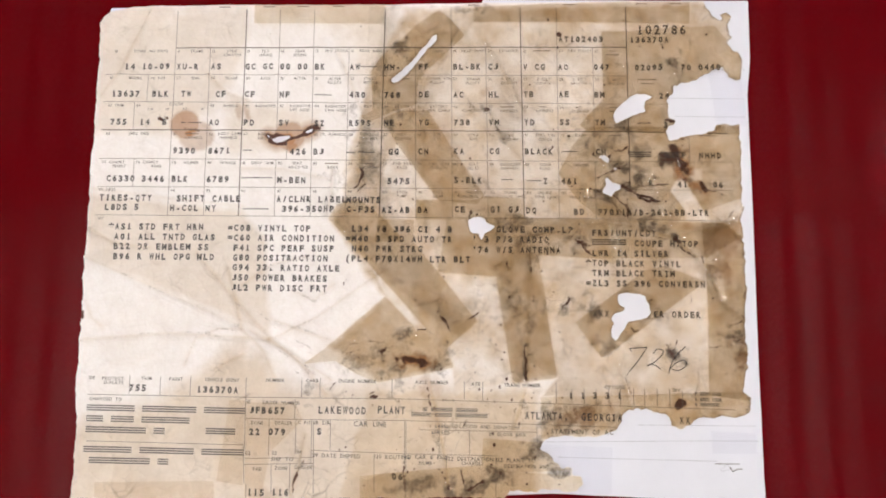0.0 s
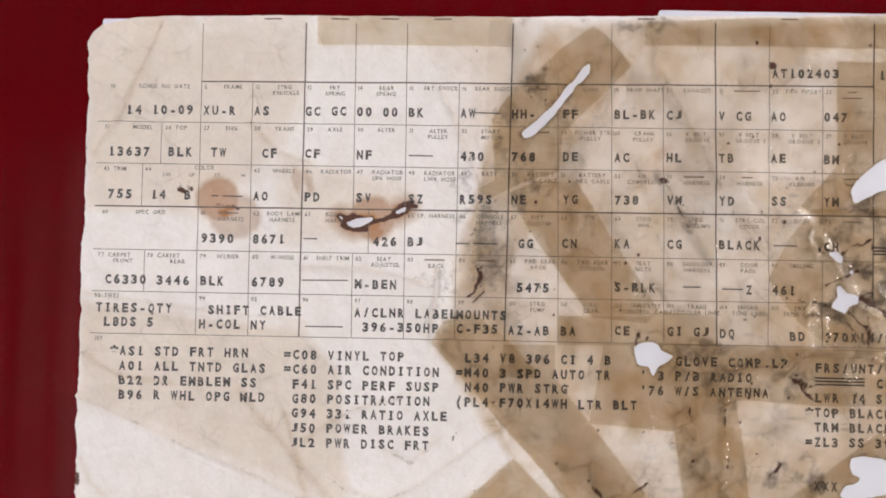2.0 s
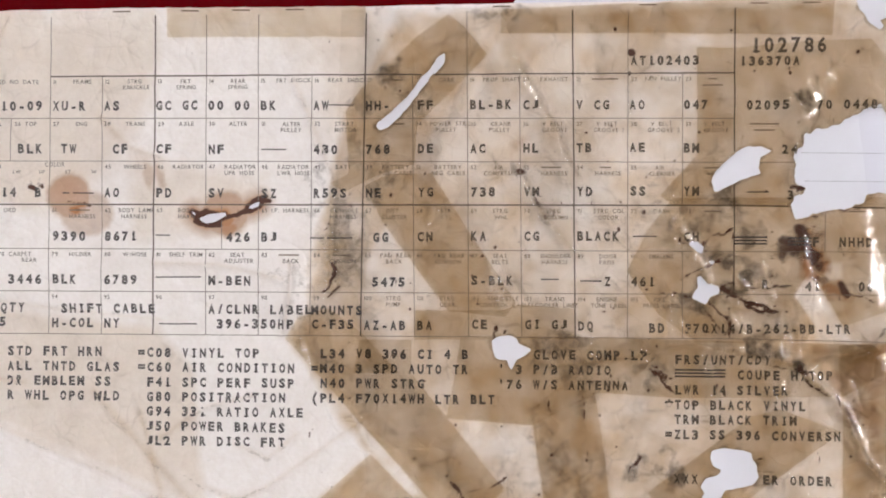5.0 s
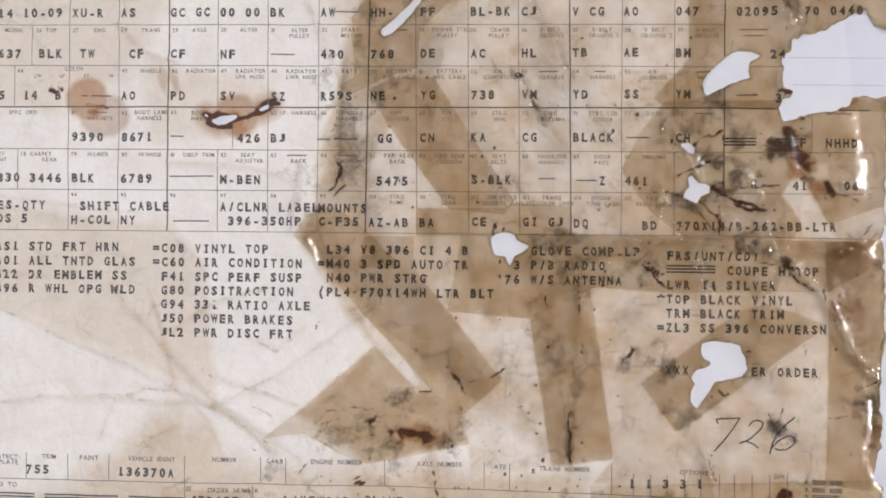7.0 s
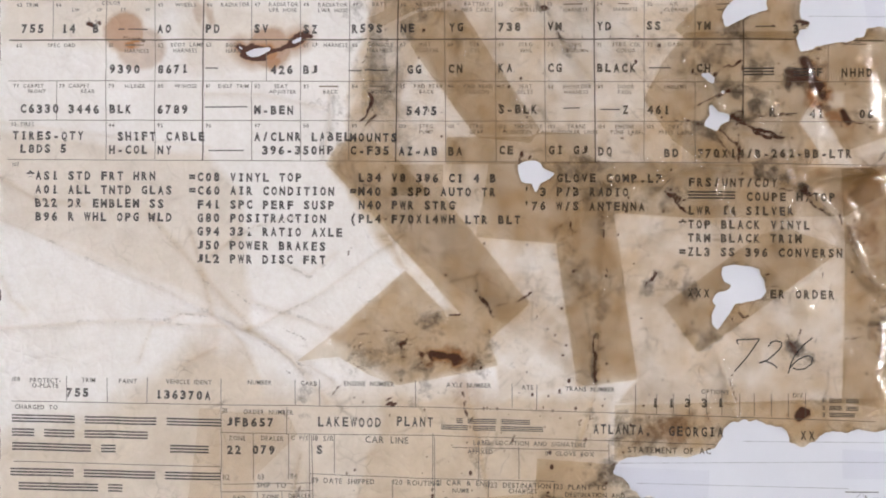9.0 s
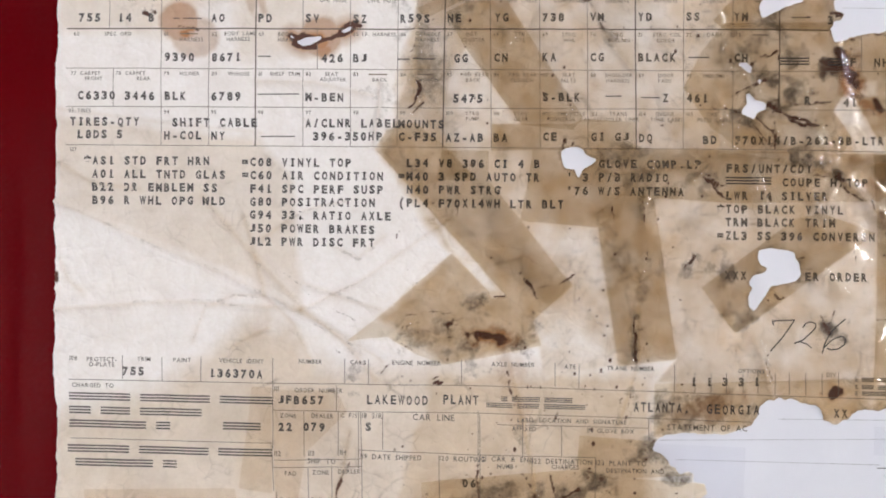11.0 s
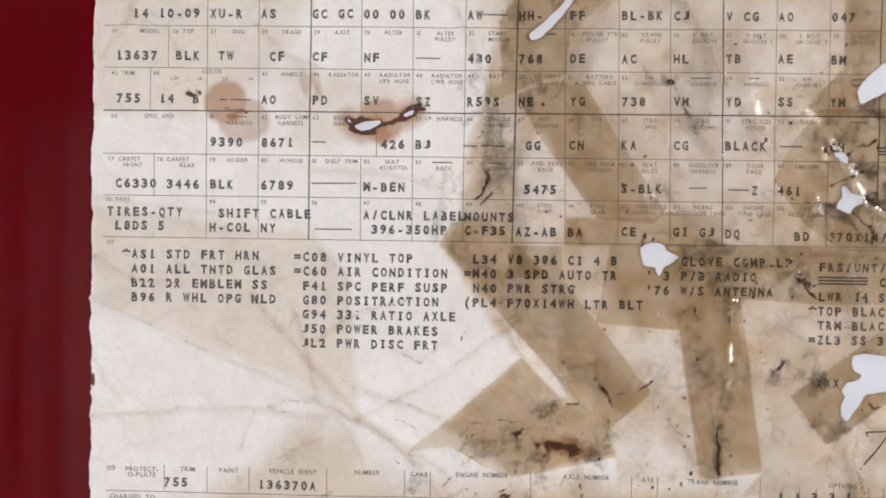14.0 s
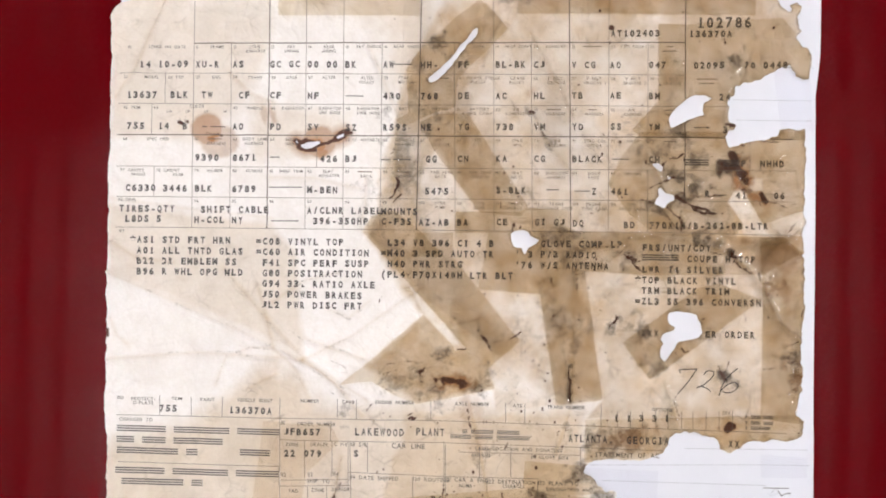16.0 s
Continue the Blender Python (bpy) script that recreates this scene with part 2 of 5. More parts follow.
def along(x, y, points):
    """Distance from a broken line."""
    best = np.full(np.shape(x), 1e9)
    for (ax, ay), (bx, by) in zip(points, points[1:]):
        dx, dy = bx - ax, by - ay
        s = np.clip(((x - ax) * dx + (y - ay) * dy) / (dx * dx + dy * dy + 1e-9), 0, 1)
        best = np.minimum(best, np.hypot(x - ax - s * dx, y - ay - s * dy))
    return best


def within(x, y, points):
    """Distance to a closed outline, positive inside."""
    inside = np.zeros(np.shape(x), bool)
    ring = list(points) + [points[0]]
    for (ax, ay), (bx, by) in zip(ring, ring[1:]):
        if ay != by:
            inside ^= ((ay > y) != (by > y)) & (x < (bx - ax) * (y - ay) / (by - ay) + ax)
    return np.where(inside, 1, -1) * along(x, y, ring)


def window(line, reach):
    """The part of the lattice within reach of a broken line."""
    xs, ys = [p[0] for p in line], [p[1] for p in line]
    i, j = int((min(xs) - reach - GX0) / STEP), int((min(ys) - reach - GY0) / STEP)
    k, l = int((max(xs) + reach - GX0) / STEP) + 1, int((max(ys) + reach - GY0) / STEP) + 1
    return slice(max(i, 0), max(k, 1)), slice(max(j, 0), max(l, 1))


def soft(d, width):
    return np.clip(d / width + 0.5, 0, 1)


# outline and holes of the torn sheet
OUTLINE = [(-145.0, 113.6), (-143.5, 116.3), (-140.8, 118.5), (-131.1, 120.9), (-106.0, 122.0), (-23.1, 123.4), (19.0, 124.5), (55.7, 125.3), (81.0, 126.1), (106.3, 126.3), (116.1, 126.6)]
OUTLINE += [(117.1, 123.6), (118.5, 122.3), (119.6, 120.1), (122.9, 117.9), (124.0, 118.8), (123.0, 120.5), (125.6, 121.7), (127.7, 120.2), (127.2, 118.0), (126.2, 116.2), (126.6, 113.5), (127.7, 110.5), (125.5, 107.8), (127.9, 104.4), (130.3, 102.6), (131.1, 100.9), (130.7, 91.5), (128.6, 91.5), (125.7, 92.2), (124.6, 94.8), (123.0, 96.9), (120.5, 96.4), (117.0, 94.2), (113.6, 92.5), (111.9, 90.7), (108.5, 89.4), (105.2, 89.8), (103.1, 88.4)]
OUTLINE += [(102.7, 89.2), (101.2, 84.9), (98.9, 83.2), (99.3, 79.7), (98.5, 76.3), (99.5, 74.1), (102.4, 72.9), (101.1, 71.6), (99.6, 71.1), (98.7, 70.7), (98.7, 67.2), (99.6, 64.2), (102.8, 64.5), (107.4, 65.5), (111.4, 66.9), (115.5, 67.8), (119.0, 69.0), (119.5, 71.1), (122.4, 72.0), (125.3, 72.0), (126.5, 71.4), (129.2, 71.6)]
OUTLINE += [(129.4, 42.3), (129.1, 36.1), (127.6, 29.2), (129.2, 26.7), (129.2, 18.7), (129.0, 10.0), (129.9, 2.5), (128.7, -8.7), (128.3, -14.9), (128.8, -24.8), (128.2, -31.0), (127.5, -37.4), (125.7, -40.3), (129.0, -43.0), (128.9, -48.7), (124.6, -50.2), (117.3, -50.0), (112.1, -50.8), (107.7, -50.8), (102.6, -54.9), (99.7, -55.7), (97.5, -53.9), (96.3, -51.0), (91.5, -48.9), (87.1, -47.5), (83.5, -47.5), (80.2, -48.3), (77.6, -50.5), (76.2, -53.5), (74.7, -56.0), (70.3, -57.6), (65.9, -58.9), (60.8, -59.0), (55.6, -58.9), (50.5, -58.8), (46.1, -59.8), (44.6, -61.6), (43.9, -63.5)]
OUTLINE += [(44.2, -63.9), (47.8, -65.6), (49.5, -69.1), (52.2, -70.8), (56.7, -71.7), (56.0, -74.1), (59.9, -74.4), (60.7, -77.3), (58.4, -80.2), (31.5, -80.0), (30.1, -82.9)]
OUTLINE += [(-14.0, -83.5), (-104.0, -85.0), (-142.8, -84.4), (-142.8, -83.8), (-142.9, -70.8), (-143.0, -56.7), (-144.1, -44.4), (-144.3, -6.8), (-144.2, 20.7), (-144.5, 27.8), (-144.5, 54.1), (-144.1, 66.1), (-144.5, 83.6), (-144.3, 94.5)]
HOLES = [[(75.8, 74.7), (76.2, 76.4), (77.9, 78.6), (80.5, 81.2), (83.9, 83.8), (86.4, 84.7), (89.9, 84.6), (92.6, 83.5), (89.9, 81.3), (89.2, 78.7), (89.9, 77.0), (86.5, 76.1), (83.5, 74.8), (80.5, 73.5), (78.0, 71.7), (76.7, 71.3)]]
HOLES.append([(-19.0, 89.4), (-18.1, 88.3), (-15.8, 89.1), (-12.8, 91.8), (-9.8, 95.3), (-7.5, 98.4), (-5.3, 101.5), (-3.0, 104.2), (-0.8, 106.2), (0.1, 108.1), (0.0, 110.0), (-1.2, 109.4), (-3.8, 106.1), (-6.1, 103.8), (-8.3, 100.3), (-11.3, 96.8), (-14.4, 93.7), (-16.6, 92.1), (-18.5, 90.6)])
HOLES.append([(-70.7, 64.5), (-69.1, 63.0), (-65.8, 64.1), (-61.6, 64.5), (-61.2, 63.7), (-63.0, 62.7), (-64.7, 61.9), (-66.8, 61.4), (-68.5, 62.1)])
HOLES.append([(-54.9, 66.2), (-53.2, 67.2), (-51.6, 67.9), (-52.0, 66.6), (-54.0, 65.7)])
HOLES.append([(14.6, 26.9), (13.9, 29.0), (15.4, 30.3), (19.7, 30.8), (21.4, 30.0), (21.9, 28.3), (25.3, 26.6), (23.6, 24.9), (21.5, 24.0), (19.8, 21.0), (18.5, 23.5), (16.8, 23.9), (15.5, 24.3)])
HOLES.append([(76.5, -1.1), (80.3, -0.6), (85.5, -1.0), (87.6, -1.8), (88.0, -3.5), (89.6, -5.6), (89.8, -8.6), (88.1, -10.8), (83.8, -11.7), (80.4, -12.6), (78.8, -15.6), (77.1, -18.1), (75.0, -20.3), (73.7, -18.6), (73.4, -15.6), (74.5, -13.1), (73.6, -11.4), (74.9, -9.2), (78.7, -7.9), (79.1, -6.6), (77.0, -5.8), (76.3, -3.6)])
HOLES.append([(69.1, 57.5), (72.1, 57.7), (73.8, 56.2), (73.4, 54.1), (71.7, 54.9), (69.5, 56.6)])
HOLES.append([(71.8, 47.6), (73.0, 48.1), (74.8, 45.5), (78.6, 45.1), (78.2, 43.0), (75.7, 41.7), (74.4, 39.7), (72.7, 40.3), (70.7, 41.6), (71.0, 43.3), (72.2, 44.6)])
HOLES.append([(76.0, 52.6), (77.3, 52.0), (76.5, 50.9), (75.2, 51.5)])
torn = (cloudy(LX, LY, 5, 51, 3) - 0.5) * 1.6 + (cloudy(LX, LY, 2.2, 57, 2) - 0.5) * 1.4
solid_part = within(LX, LY, OUTLINE)
left_rim = soft(LX + 125, 6)
SHEET = solid_part + torn * np.where(LY > 112, 0.15, 1.0) * (0.6 + 0.4 * left_rim)
RIM = np.full(LX.shape, 99.0)
for ring in HOLES:
    d = -within(LX, LY, ring) + torn * 0.45
    SHEET = np.minimum(SHEET, d)
    RIM = np.minimum(RIM, d)

# creases: height in millimetres, half width, broken line
CREASES = (
    (0.45, 2.2, [(-144.0, 12.0), (-108.0, -3.0), (-66.0, -21.0), (-41.0, -37.0)]),
    (0.30, 1.6, [(-66.0, -21.0), (-54.0, -30.0), (-43.0, -43.0)]),
    (-0.25, 2.5, [(-144.0, 41.0), (-111.0, 37.0), (-80.0, 34.0)]),
    (0.30, 2.0, [(-144.0, -22.0), (-107.0, -19.0), (-66.0, -21.0)]),
    (0.25, 1.6, [(-66.0, -21.0), (-48.0, -12.0), (-20.0, 8.0)]),
    (0.25, 1.6, [(-98.0, 14.0), (-83.0, -3.0), (-66.0, -21.0)]),
    (0.30, 1.5, [(-142.0, 81.0), (-134.0, 93.0), (-123.0, 119.0)]),
    (0.25, 2.0, [(-81.0, 50.0), (-64.0, 50.0), (-45.0, 46.0)]),
    (0.45, 1.2, [(-43.0, 50.0), (-43.0, 39.0), (-45.0, 30.0)]),
    (0.35, 1.5, [(-42.0, 102.0), (-31.0, 75.0), (-32.0, 43.0)]),
    (0.40, 1.3, [(-31.0, 50.0), (-29.0, 45.0), (-32.0, 41.0)]),
)
CREASES += (
    (0.30, 1.5, [(-97.0, 91.0), (-89.0, 83.0), (-79.0, 79.0)]),
    (0.50, 1.4, [(64.0, 28.0), (81.0, 27.0), (99.0, 23.0), (123.0, 28.0), (130.0, 35.0)]),
    (0.50, 1.4, [(67.0, 61.0), (76.0, 44.0), (83.0, 39.0), (94.0, 37.0)]),
    (0.45, 1.3, [(99.0, 23.0), (113.0, 11.0), (118.0, -3.0), (129.0, -13.0)]),
    (0.40, 1.3, [(15.0, 27.0), (31.0, 22.0), (55.0, 25.0), (64.0, 28.0)]),
    (0.10, 1.4, [(40.0, 15.0), (39.0, -11.0), (39.0, -36.0)]),
    (0.30, 1.3, [(-1.0, -38.0), (3.0, -56.0), (6.0, -70.0), (8.0, -83.0)]),
    (0.30, 1.5, [(-51.0, -59.0), (-53.0, -72.0), (-56.0, -83.0)]),
    (0.30, 1.3, [(75.0, -29.0), (79.0, -40.0), (81.0, -49.0)]),
    (0.30, 1.5, [(39.0, -36.0), (36.0, -47.0), (33.0, -56.0)]),
    (0.35, 1.2, [(55.0, 20.0), (62.0, 27.0), (64.0, 44.0)]),
)
CREASES += (
    (0.35, 1.3, [(22.0, 78.0), (26.0, 68.0), (38.0, 53.0)]),
    (0.30, 1.3, [(21.0, 108.0), (32.0, 88.0), (38.0, 76.0)]),
    (0.22, 1.1, [(-78.0, -17.0), (-81.0, -5.0), (-85.0, 8.0)]),
    (-0.40, 1.8, [(-78.0, -17.0), (-69.0, -26.0), (-64.0, -37.0)]),
    (0.40, 1.2, [(-74.0, -18.0), (-59.0, -26.0), (-48.0, -35.0)]),
    (-0.36, 1.6, [(-101.0, -32.0), (-97.0, -21.0), (-88.0, -17.0), (-79.0, -17.0)]),
    (0.36, 1.3, [(-66.0, -13.0), (-52.0, -18.0), (-42.0, -21.0)]),
    (-0.36, 1.5, [(-58.0, -1.0), (-49.0, -5.0), (-41.0, 2.0)]),
    (0.32, 1.2, [(-88.0, -33.0), (-81.0, -29.0), (-77.0, -27.0)]),
    (0.30, 1.4, [(-143.0, 24.0), (-133.0, 18.0), (-118.0, 16.0)]),
    (-0.34, 1.5, [(-143.0, -6.0), (-140.0, -13.0), (-136.0, -16.0)]),
)
CREASES += (
    (0.34, 1.3, [(-79.0, 1.0), (-66.0, 10.0), (-53.0, 13.0)]),
)
BLISTER = (99.2, 97.0)
RIGHT = soft(LX - cloudy(LX, LY, 40, 90) * 40 + 10, 60)
LIE = 1.3 * cloudy(LX, LY, 70, 3) + 2.6 * np.abs(cloudy(LX, LY, 42, 201, 2) - 0.5) + 0.35 * cloudy(LX, LY, 22, 13) + 1.3 * np.abs(cloudy(LX, LY, 17, 211, 3) - 0.5)
LIE += RIGHT * (0.5 * np.abs(cloudy(LX, LY, 16, 23, 2) - 0.5) * 2 + 0.22 * cloudy(LX, LY, 5, 31, 1))
LIE *= 1 - 0.35 * RIGHT
for rise, half, line in CREASES:
    d = along(LX + 3 * cloudy(LX, LY, 9, 41) - 1.5, LY + 3 * cloudy(LX, LY, 9, 47) - 1.5, line)
    LIE += (2.0 + 1.8 * (1 - RIGHT)) * rise * np.exp(-d / ((0.65 - 0.15 * (1 - RIGHT)) * half))
# a blister under the tape near the torn corner
LIE += 1.2 * np.exp(-np.hypot(LX - BLISTER[0], LY - BLISTER[1]) ** 2 / 16.0)
# sharp little curls in the tape
for line in ([(13.0, 50.0), (15.0, 44.0), (17.0, 39.0)], [(41.0, 31.0), (43.0, 26.0)], [(54.0, 32.0), (57.0, 27.0)], [(68.0, 38.0), (69.0, 32.0), (74.0, 27.0)], [(81.0, 37.0), (85.0, 32.0)],
             [(89.0, 52.0), (92.0, 42.0)], [(70.0, 57.0), (74.0, 49.0)], [(63.0, 75.0), (65.0, 72.0)], [(63.0, 62.0), (66.0, 56.0)], [(83.0, 48.0), (88.0, 41.0)], [(80.0, 99.0), (81.0, 96.0)],
             [(90.0, 50.0), (93.0, 42.0)], [(95.0, 39.0), (97.0, 30.0), (101.0, 22.0)], [(69.0, 35.0), (70.0, 29.0)], [(56.0, 32.0), (59.0, 24.0)], [(76.0, 24.0), (77.0, 12.0)], [(84.0, 36.0), (86.0, 33.0)],
             [(96.0, 102.0), (99.0, 97.0), (101.0, 94.0)], [(99.0, 88.0), (99.0, 81.0), (102.0, 74.0)], [(74.0, 84.0), (80.0, 82.0)], [(2.0, 116.0), (2.0, 113.0)], [(64.0, 62.0), (65.0, 65.0)],
             [(92.0, 16.0), (96.0, 9.0)], [(115.0, 29.0), (118.0, 27.0)], [(114.0, 2.0), (121.0, -6.0), (124.0, -10.0)], [(54.0, 32.0), (57.0, 28.0)], [(-2.0, 66.0), (-3.0, 62.0)]):
    d = along(LX + 1.6 * cloudy(LX, LY, 5, 43) - 0.8, LY, line)
    LIE += (0.15 + 0.75 * cloudy(LX, LY, 3, 45)) * np.exp(-(d / 0.55) ** 2)
# curls and blisters where the tape has come loose
CURLS = []
CURLS.append([(13.2, 51.1), (13.6, 48.0), (15.0, 45.8), (14.5, 42.5)])
CURLS.append([(14.9, 48.0), (17.0, 43.7), (16.0, 39.3)])
CURLS.append([(64.7, 74.9), (64.2, 70.5)])
CURLS.append([(64.5, 58.2), (66.2, 57.1)])
CURLS.append([(71.7, 55.0), (71.3, 50.1)])
CURLS.append([(74.5, 53.4), (75.0, 49.3)])
CURLS.append([(52.1, 50.8), (52.9, 47.4)])
CURLS.append([(65.0, 40.7), (66.2, 38.2)])
CURLS.append([(68.9, 38.5), (68.4, 31.2)])
CURLS.append([(73.8, 26.6), (75.3, 20.0), (79.1, 13.5)])
CURLS.append([(43.3, 27.2), (42.9, 21.1)])
CURLS.append([(54.3, 29.5), (56.6, 23.9)])
CURLS.append([(94.8, 35.4), (96.3, 34.2), (97.8, 32.2)])
CURLS.append([(97.7, 27.8), (98.5, 23.4)])
CURLS.append([(116.0, 29.5), (115.2, 25.4), (118.0, 28.4)])
CURLS.append([(75.1, 21.9), (75.9, 18.9)])
CURLS.append([(75.5, 16.3), (77.0, 13.6)])
CURLS.append([(117.1, 0.7), (121.8, -6.8)])
CURLS.append([(127.0, -6.7), (128.2, -11.9)])
CURLS.append([(-6.8, 102.2), (-5.7, 104.2)])
CURLS.append([(-2.1, 63.2), (-0.9, 65.1)])
CURLS.append([(-43.7, 30.8), (-42.6, 41.1), (-41.8, 47.2)])
CURLS.append([(-45.9, 31.7), (-43.0, 42.0)])
for line in CURLS:
    near = window(line, 4)
    u, v = LX[near], LY[near]
    d = along(u + 1.4 * cloudy(u, v, 3, 43) - 0.7, v, line)
    LIE[near] += (0.12 + 0.6 * cloudy(u, v, 2.5, 49)) * np.exp(-(d / 0.42) ** 2)
# many faint creases from years of folding
fold = random.Random(77)
for k in range(230):
    x, y, turn = fold.uniform(-140, 130), fold.uniform(-78, 118), fold.uniform(0, math.pi)
    if k > 120:
        # most of them near the middle fold and under the lower tape
        x, y = fold.gauss(-45, 30), fold.gauss(-22, 20)
    reach, rise = fold.uniform(4, 26), fold.choice((-1, 1)) * fold.uniform(0.08, 0.30)
    dx, dy = math.cos(turn) * reach, math.sin(turn) * reach
    bend = fold.uniform(-0.3, 0.3)
    line = [(x - dx, y - dy), (x + bend * dy, y - bend * dx), (x + dx, y + dy)]
    near = window(line, 9)
    u, v = LX[near], LY[near]
    d = along(u + 3 * cloudy(u, v, 12, 221) - 1.5, v + 3 * cloudy(u, v, 12, 227) - 1.5, line)
    # one flank steep, the other easy
    flank = np.where((u - x) * dy - (v - y) * dx > 0, 0.5, 2.2)
    LIE[near] += rise * np.exp(-d / flank) * np.clip(1.3 - np.hypot(u - x, v - y) / (reach + 2), 0, 1)
# the sheet bends a little along its main folds
for (ax, ay), (bx, by), tip in (((-144.0, 12.0), (-41.0, -37.0), 0.9), ((-144.0, -22.0), (-66.0, -21.0), -0.6), ((-144.0, 41.0), (-80.0, 34.0), -0.7), ((-98.0, 14.0), (-66.0, -21.0), 0.6), ((-142.0, 81.0), (-123.0, 119.0), 0.7), ((-42.0, 102.0), (-32.0, 43.0), -0.6)):
    length = math.hypot(bx - ax, by - ay)
    side = ((LX - ax) * (by - ay) - (LY - ay) * (bx - ax)) / length
    span = ((LX - ax) * (bx - ax) + (LY - ay) * (by - ay)) / length ** 2
    LIE += tip * np.exp(-np.abs(side) / 9) * np.where(side > 0, 1.0, 0.35) * soft(span, 0.3) * soft(1 - span, 0.3)
# it lies flat on the whole: only its creases and curls stand up
STEPS = 31
padded = np.pad(LIE, STEPS, mode="edge").cumsum(0).cumsum(1)
padded = np.pad(padded, ((1, 0), (1, 0)))
SIDE = 2 * STEPS + 1
LIE -= 0.9 * (padded[SIDE:, SIDE:] - padded[:-SIDE, SIDE:] - padded[SIDE:, :-SIDE] + padded[:-SIDE, :-SIDE]) / SIDE ** 2
LIE = np.maximum(LIE - np.percentile(LIE, 2), 0)
# it lies closer to the sheet below along its rims
LIE = 0.25 - LEVEL + LIE * (0.45 + 0.55 * np.clip(RIM / 13, 0, 1))


def height(x, y):
    """Height of the old sheet at points in millimetres."""
    u = np.clip((np.asarray(x, float) - GX0) / STEP, 0, GNX - 1.001)
    v = np.clip((np.asarray(y, float) - GY0) / STEP, 0, GNY - 1.001)
    i, j = u.astype(int), v.astype(int)
    a, b = u - i, v - j
    return (LIE[i, j] * (1 - a) + LIE[i + 1, j] * a) * (1 - b) + (LIE[i, j + 1] * (1 - a) + LIE[i + 1, j + 1] * a) * b


def sheet(name, field, rise, mat, parent, label="", flat=None):
    """A thin sheet over the lattice where field is positive, its rim cut to the zero line; rise in millimetres above the lie."""
    low = LIE if flat is None else flat
    keep = field > 0
    index = -np.ones(field.shape, int)
    index[keep] = np.arange(keep.sum())
    verts = list(zip(LX[keep] / 1000, LY[keep] / 1000, (low[keep] + rise) / 1000))
    k = keep
    count = k[:-1, :-1].astype(int) + k[1:, :-1] + k[:-1, 1:] + k[1:, 1:]
    whole = np.argwhere(count == 4)
    faces = [(index[i, j], index[i + 1, j], index[i + 1, j + 1], index[i, j + 1]) for i, j in whole]
    cut = {}

    def crossing(a, b):
        key = (a, b) if a < b else (b, a)
        if key not in cut:
            (i, j), (p, q) = key
            s = field[i, j] / (field[i, j] - field[p, q])
            cut[key] = len(verts)
            verts.append(((LX[i, j] + s * (LX[p, q] - LX[i, j])) / 1000, (LY[i, j] + s * (LY[p, q] - LY[i, j])) / 1000,
                          (low[i, j] + s * (low[p, q] - low[i, j]) + rise) / 1000))
        return cut[key]

    for i, j in np.argwhere((count > 0) & (count < 4)):
        ring = [(i, j), (i + 1, j), (i + 1, j + 1), (i, j + 1)]
        poly = []
        for a, b in zip(ring, ring[1:] + ring[:1]):
            if keep[a]:
                poly.append(index[a])
            if keep[a] != keep[b]:
                poly.append(crossing(tuple(a), tuple(b)))
        if len(poly) > 2:
            faces.append(tuple(poly))
    return solid(name, verts, faces, mat, parent, label, True)


# ---- the white sheet underneath ----
backing = new("backing_sheet")
tagged(backing, "white ruled copy paper lying under the torn form", "paper")
EDGE = [(-140.8, 120.3), (-59.1, 122.7), (19.6, 124.2), (20.2, 126.4), (90.5, 126.7), (135.6, 127.2), (135.3, 101.0), (133.5, 84.8), (133.7, 42.4), (133.6, 10.0), (133.4, -27.2), (133.6, -71.6)]
EDGE += [(133.8, -84.0), (87.0, -82.5), (49.0, -81.0), (26.0, -82.0), (-14.0, -83.0), (-104.0, -85.0), (-135.0, -86.0), (-140.0, 25.0)]
BACK_LIE = 0.1 - LEVEL + 0.12 * cloudy(LX, LY, 60, 71)
sheet("white_paper", within(LX, LY, EDGE) + 0.2 * cloudy(LX, LY, 8, 75), 0.0, WHITE, backing, flat=BACK_LIE)


def on_sheet(x, y):
    """Whether there is paper at a place, in millimetres."""
    i, j = int(round((x - GX0) / STEP)), int(round((y - GY0) / STEP))
    return SHEET[min(max(i, 0), GNX - 1), min(max(j, 0), GNY - 1)] > 0.2


def strip(name, points, width, mat, parent, rise=0.08, flat=False, label=""):
    """A line of ink along a broken line, in millimetres."""
    verts, faces = [], []
    for (ax, ay), (bx, by) in zip(points, points[1:]):
        n = max(1, int(math.hypot(bx - ax, by - ay) / 1.0))
        length = math.hypot(bx - ax, by - ay) or 1
        px, py = -(by - ay) / length * width / 2, (bx - ax) / length * width / 2
        start = len(verts)
        for k in range(n + 1):
            x, y = ax + (bx - ax) * k / n, ay + (by - ay) * k / n
            for s in (1, -1):
                z = 0.30 - LEVEL if flat else float(height(x + s * px, y + s * py)) + rise
                verts.append(((x + s * px) / 1000, (y + s * py) / 1000, z / 1000))
        faces += [(start + 2 * k, start + 2 * k + 1, start + 2 * k + 3, start + 2 * k + 2) for k in range(n)
                  if flat or on_sheet(ax + (bx - ax) * (k + 0.5) / n, ay + (by - ay) * (k + 0.5) / n)]
    return solid(name, verts, faces, mat, parent, label)


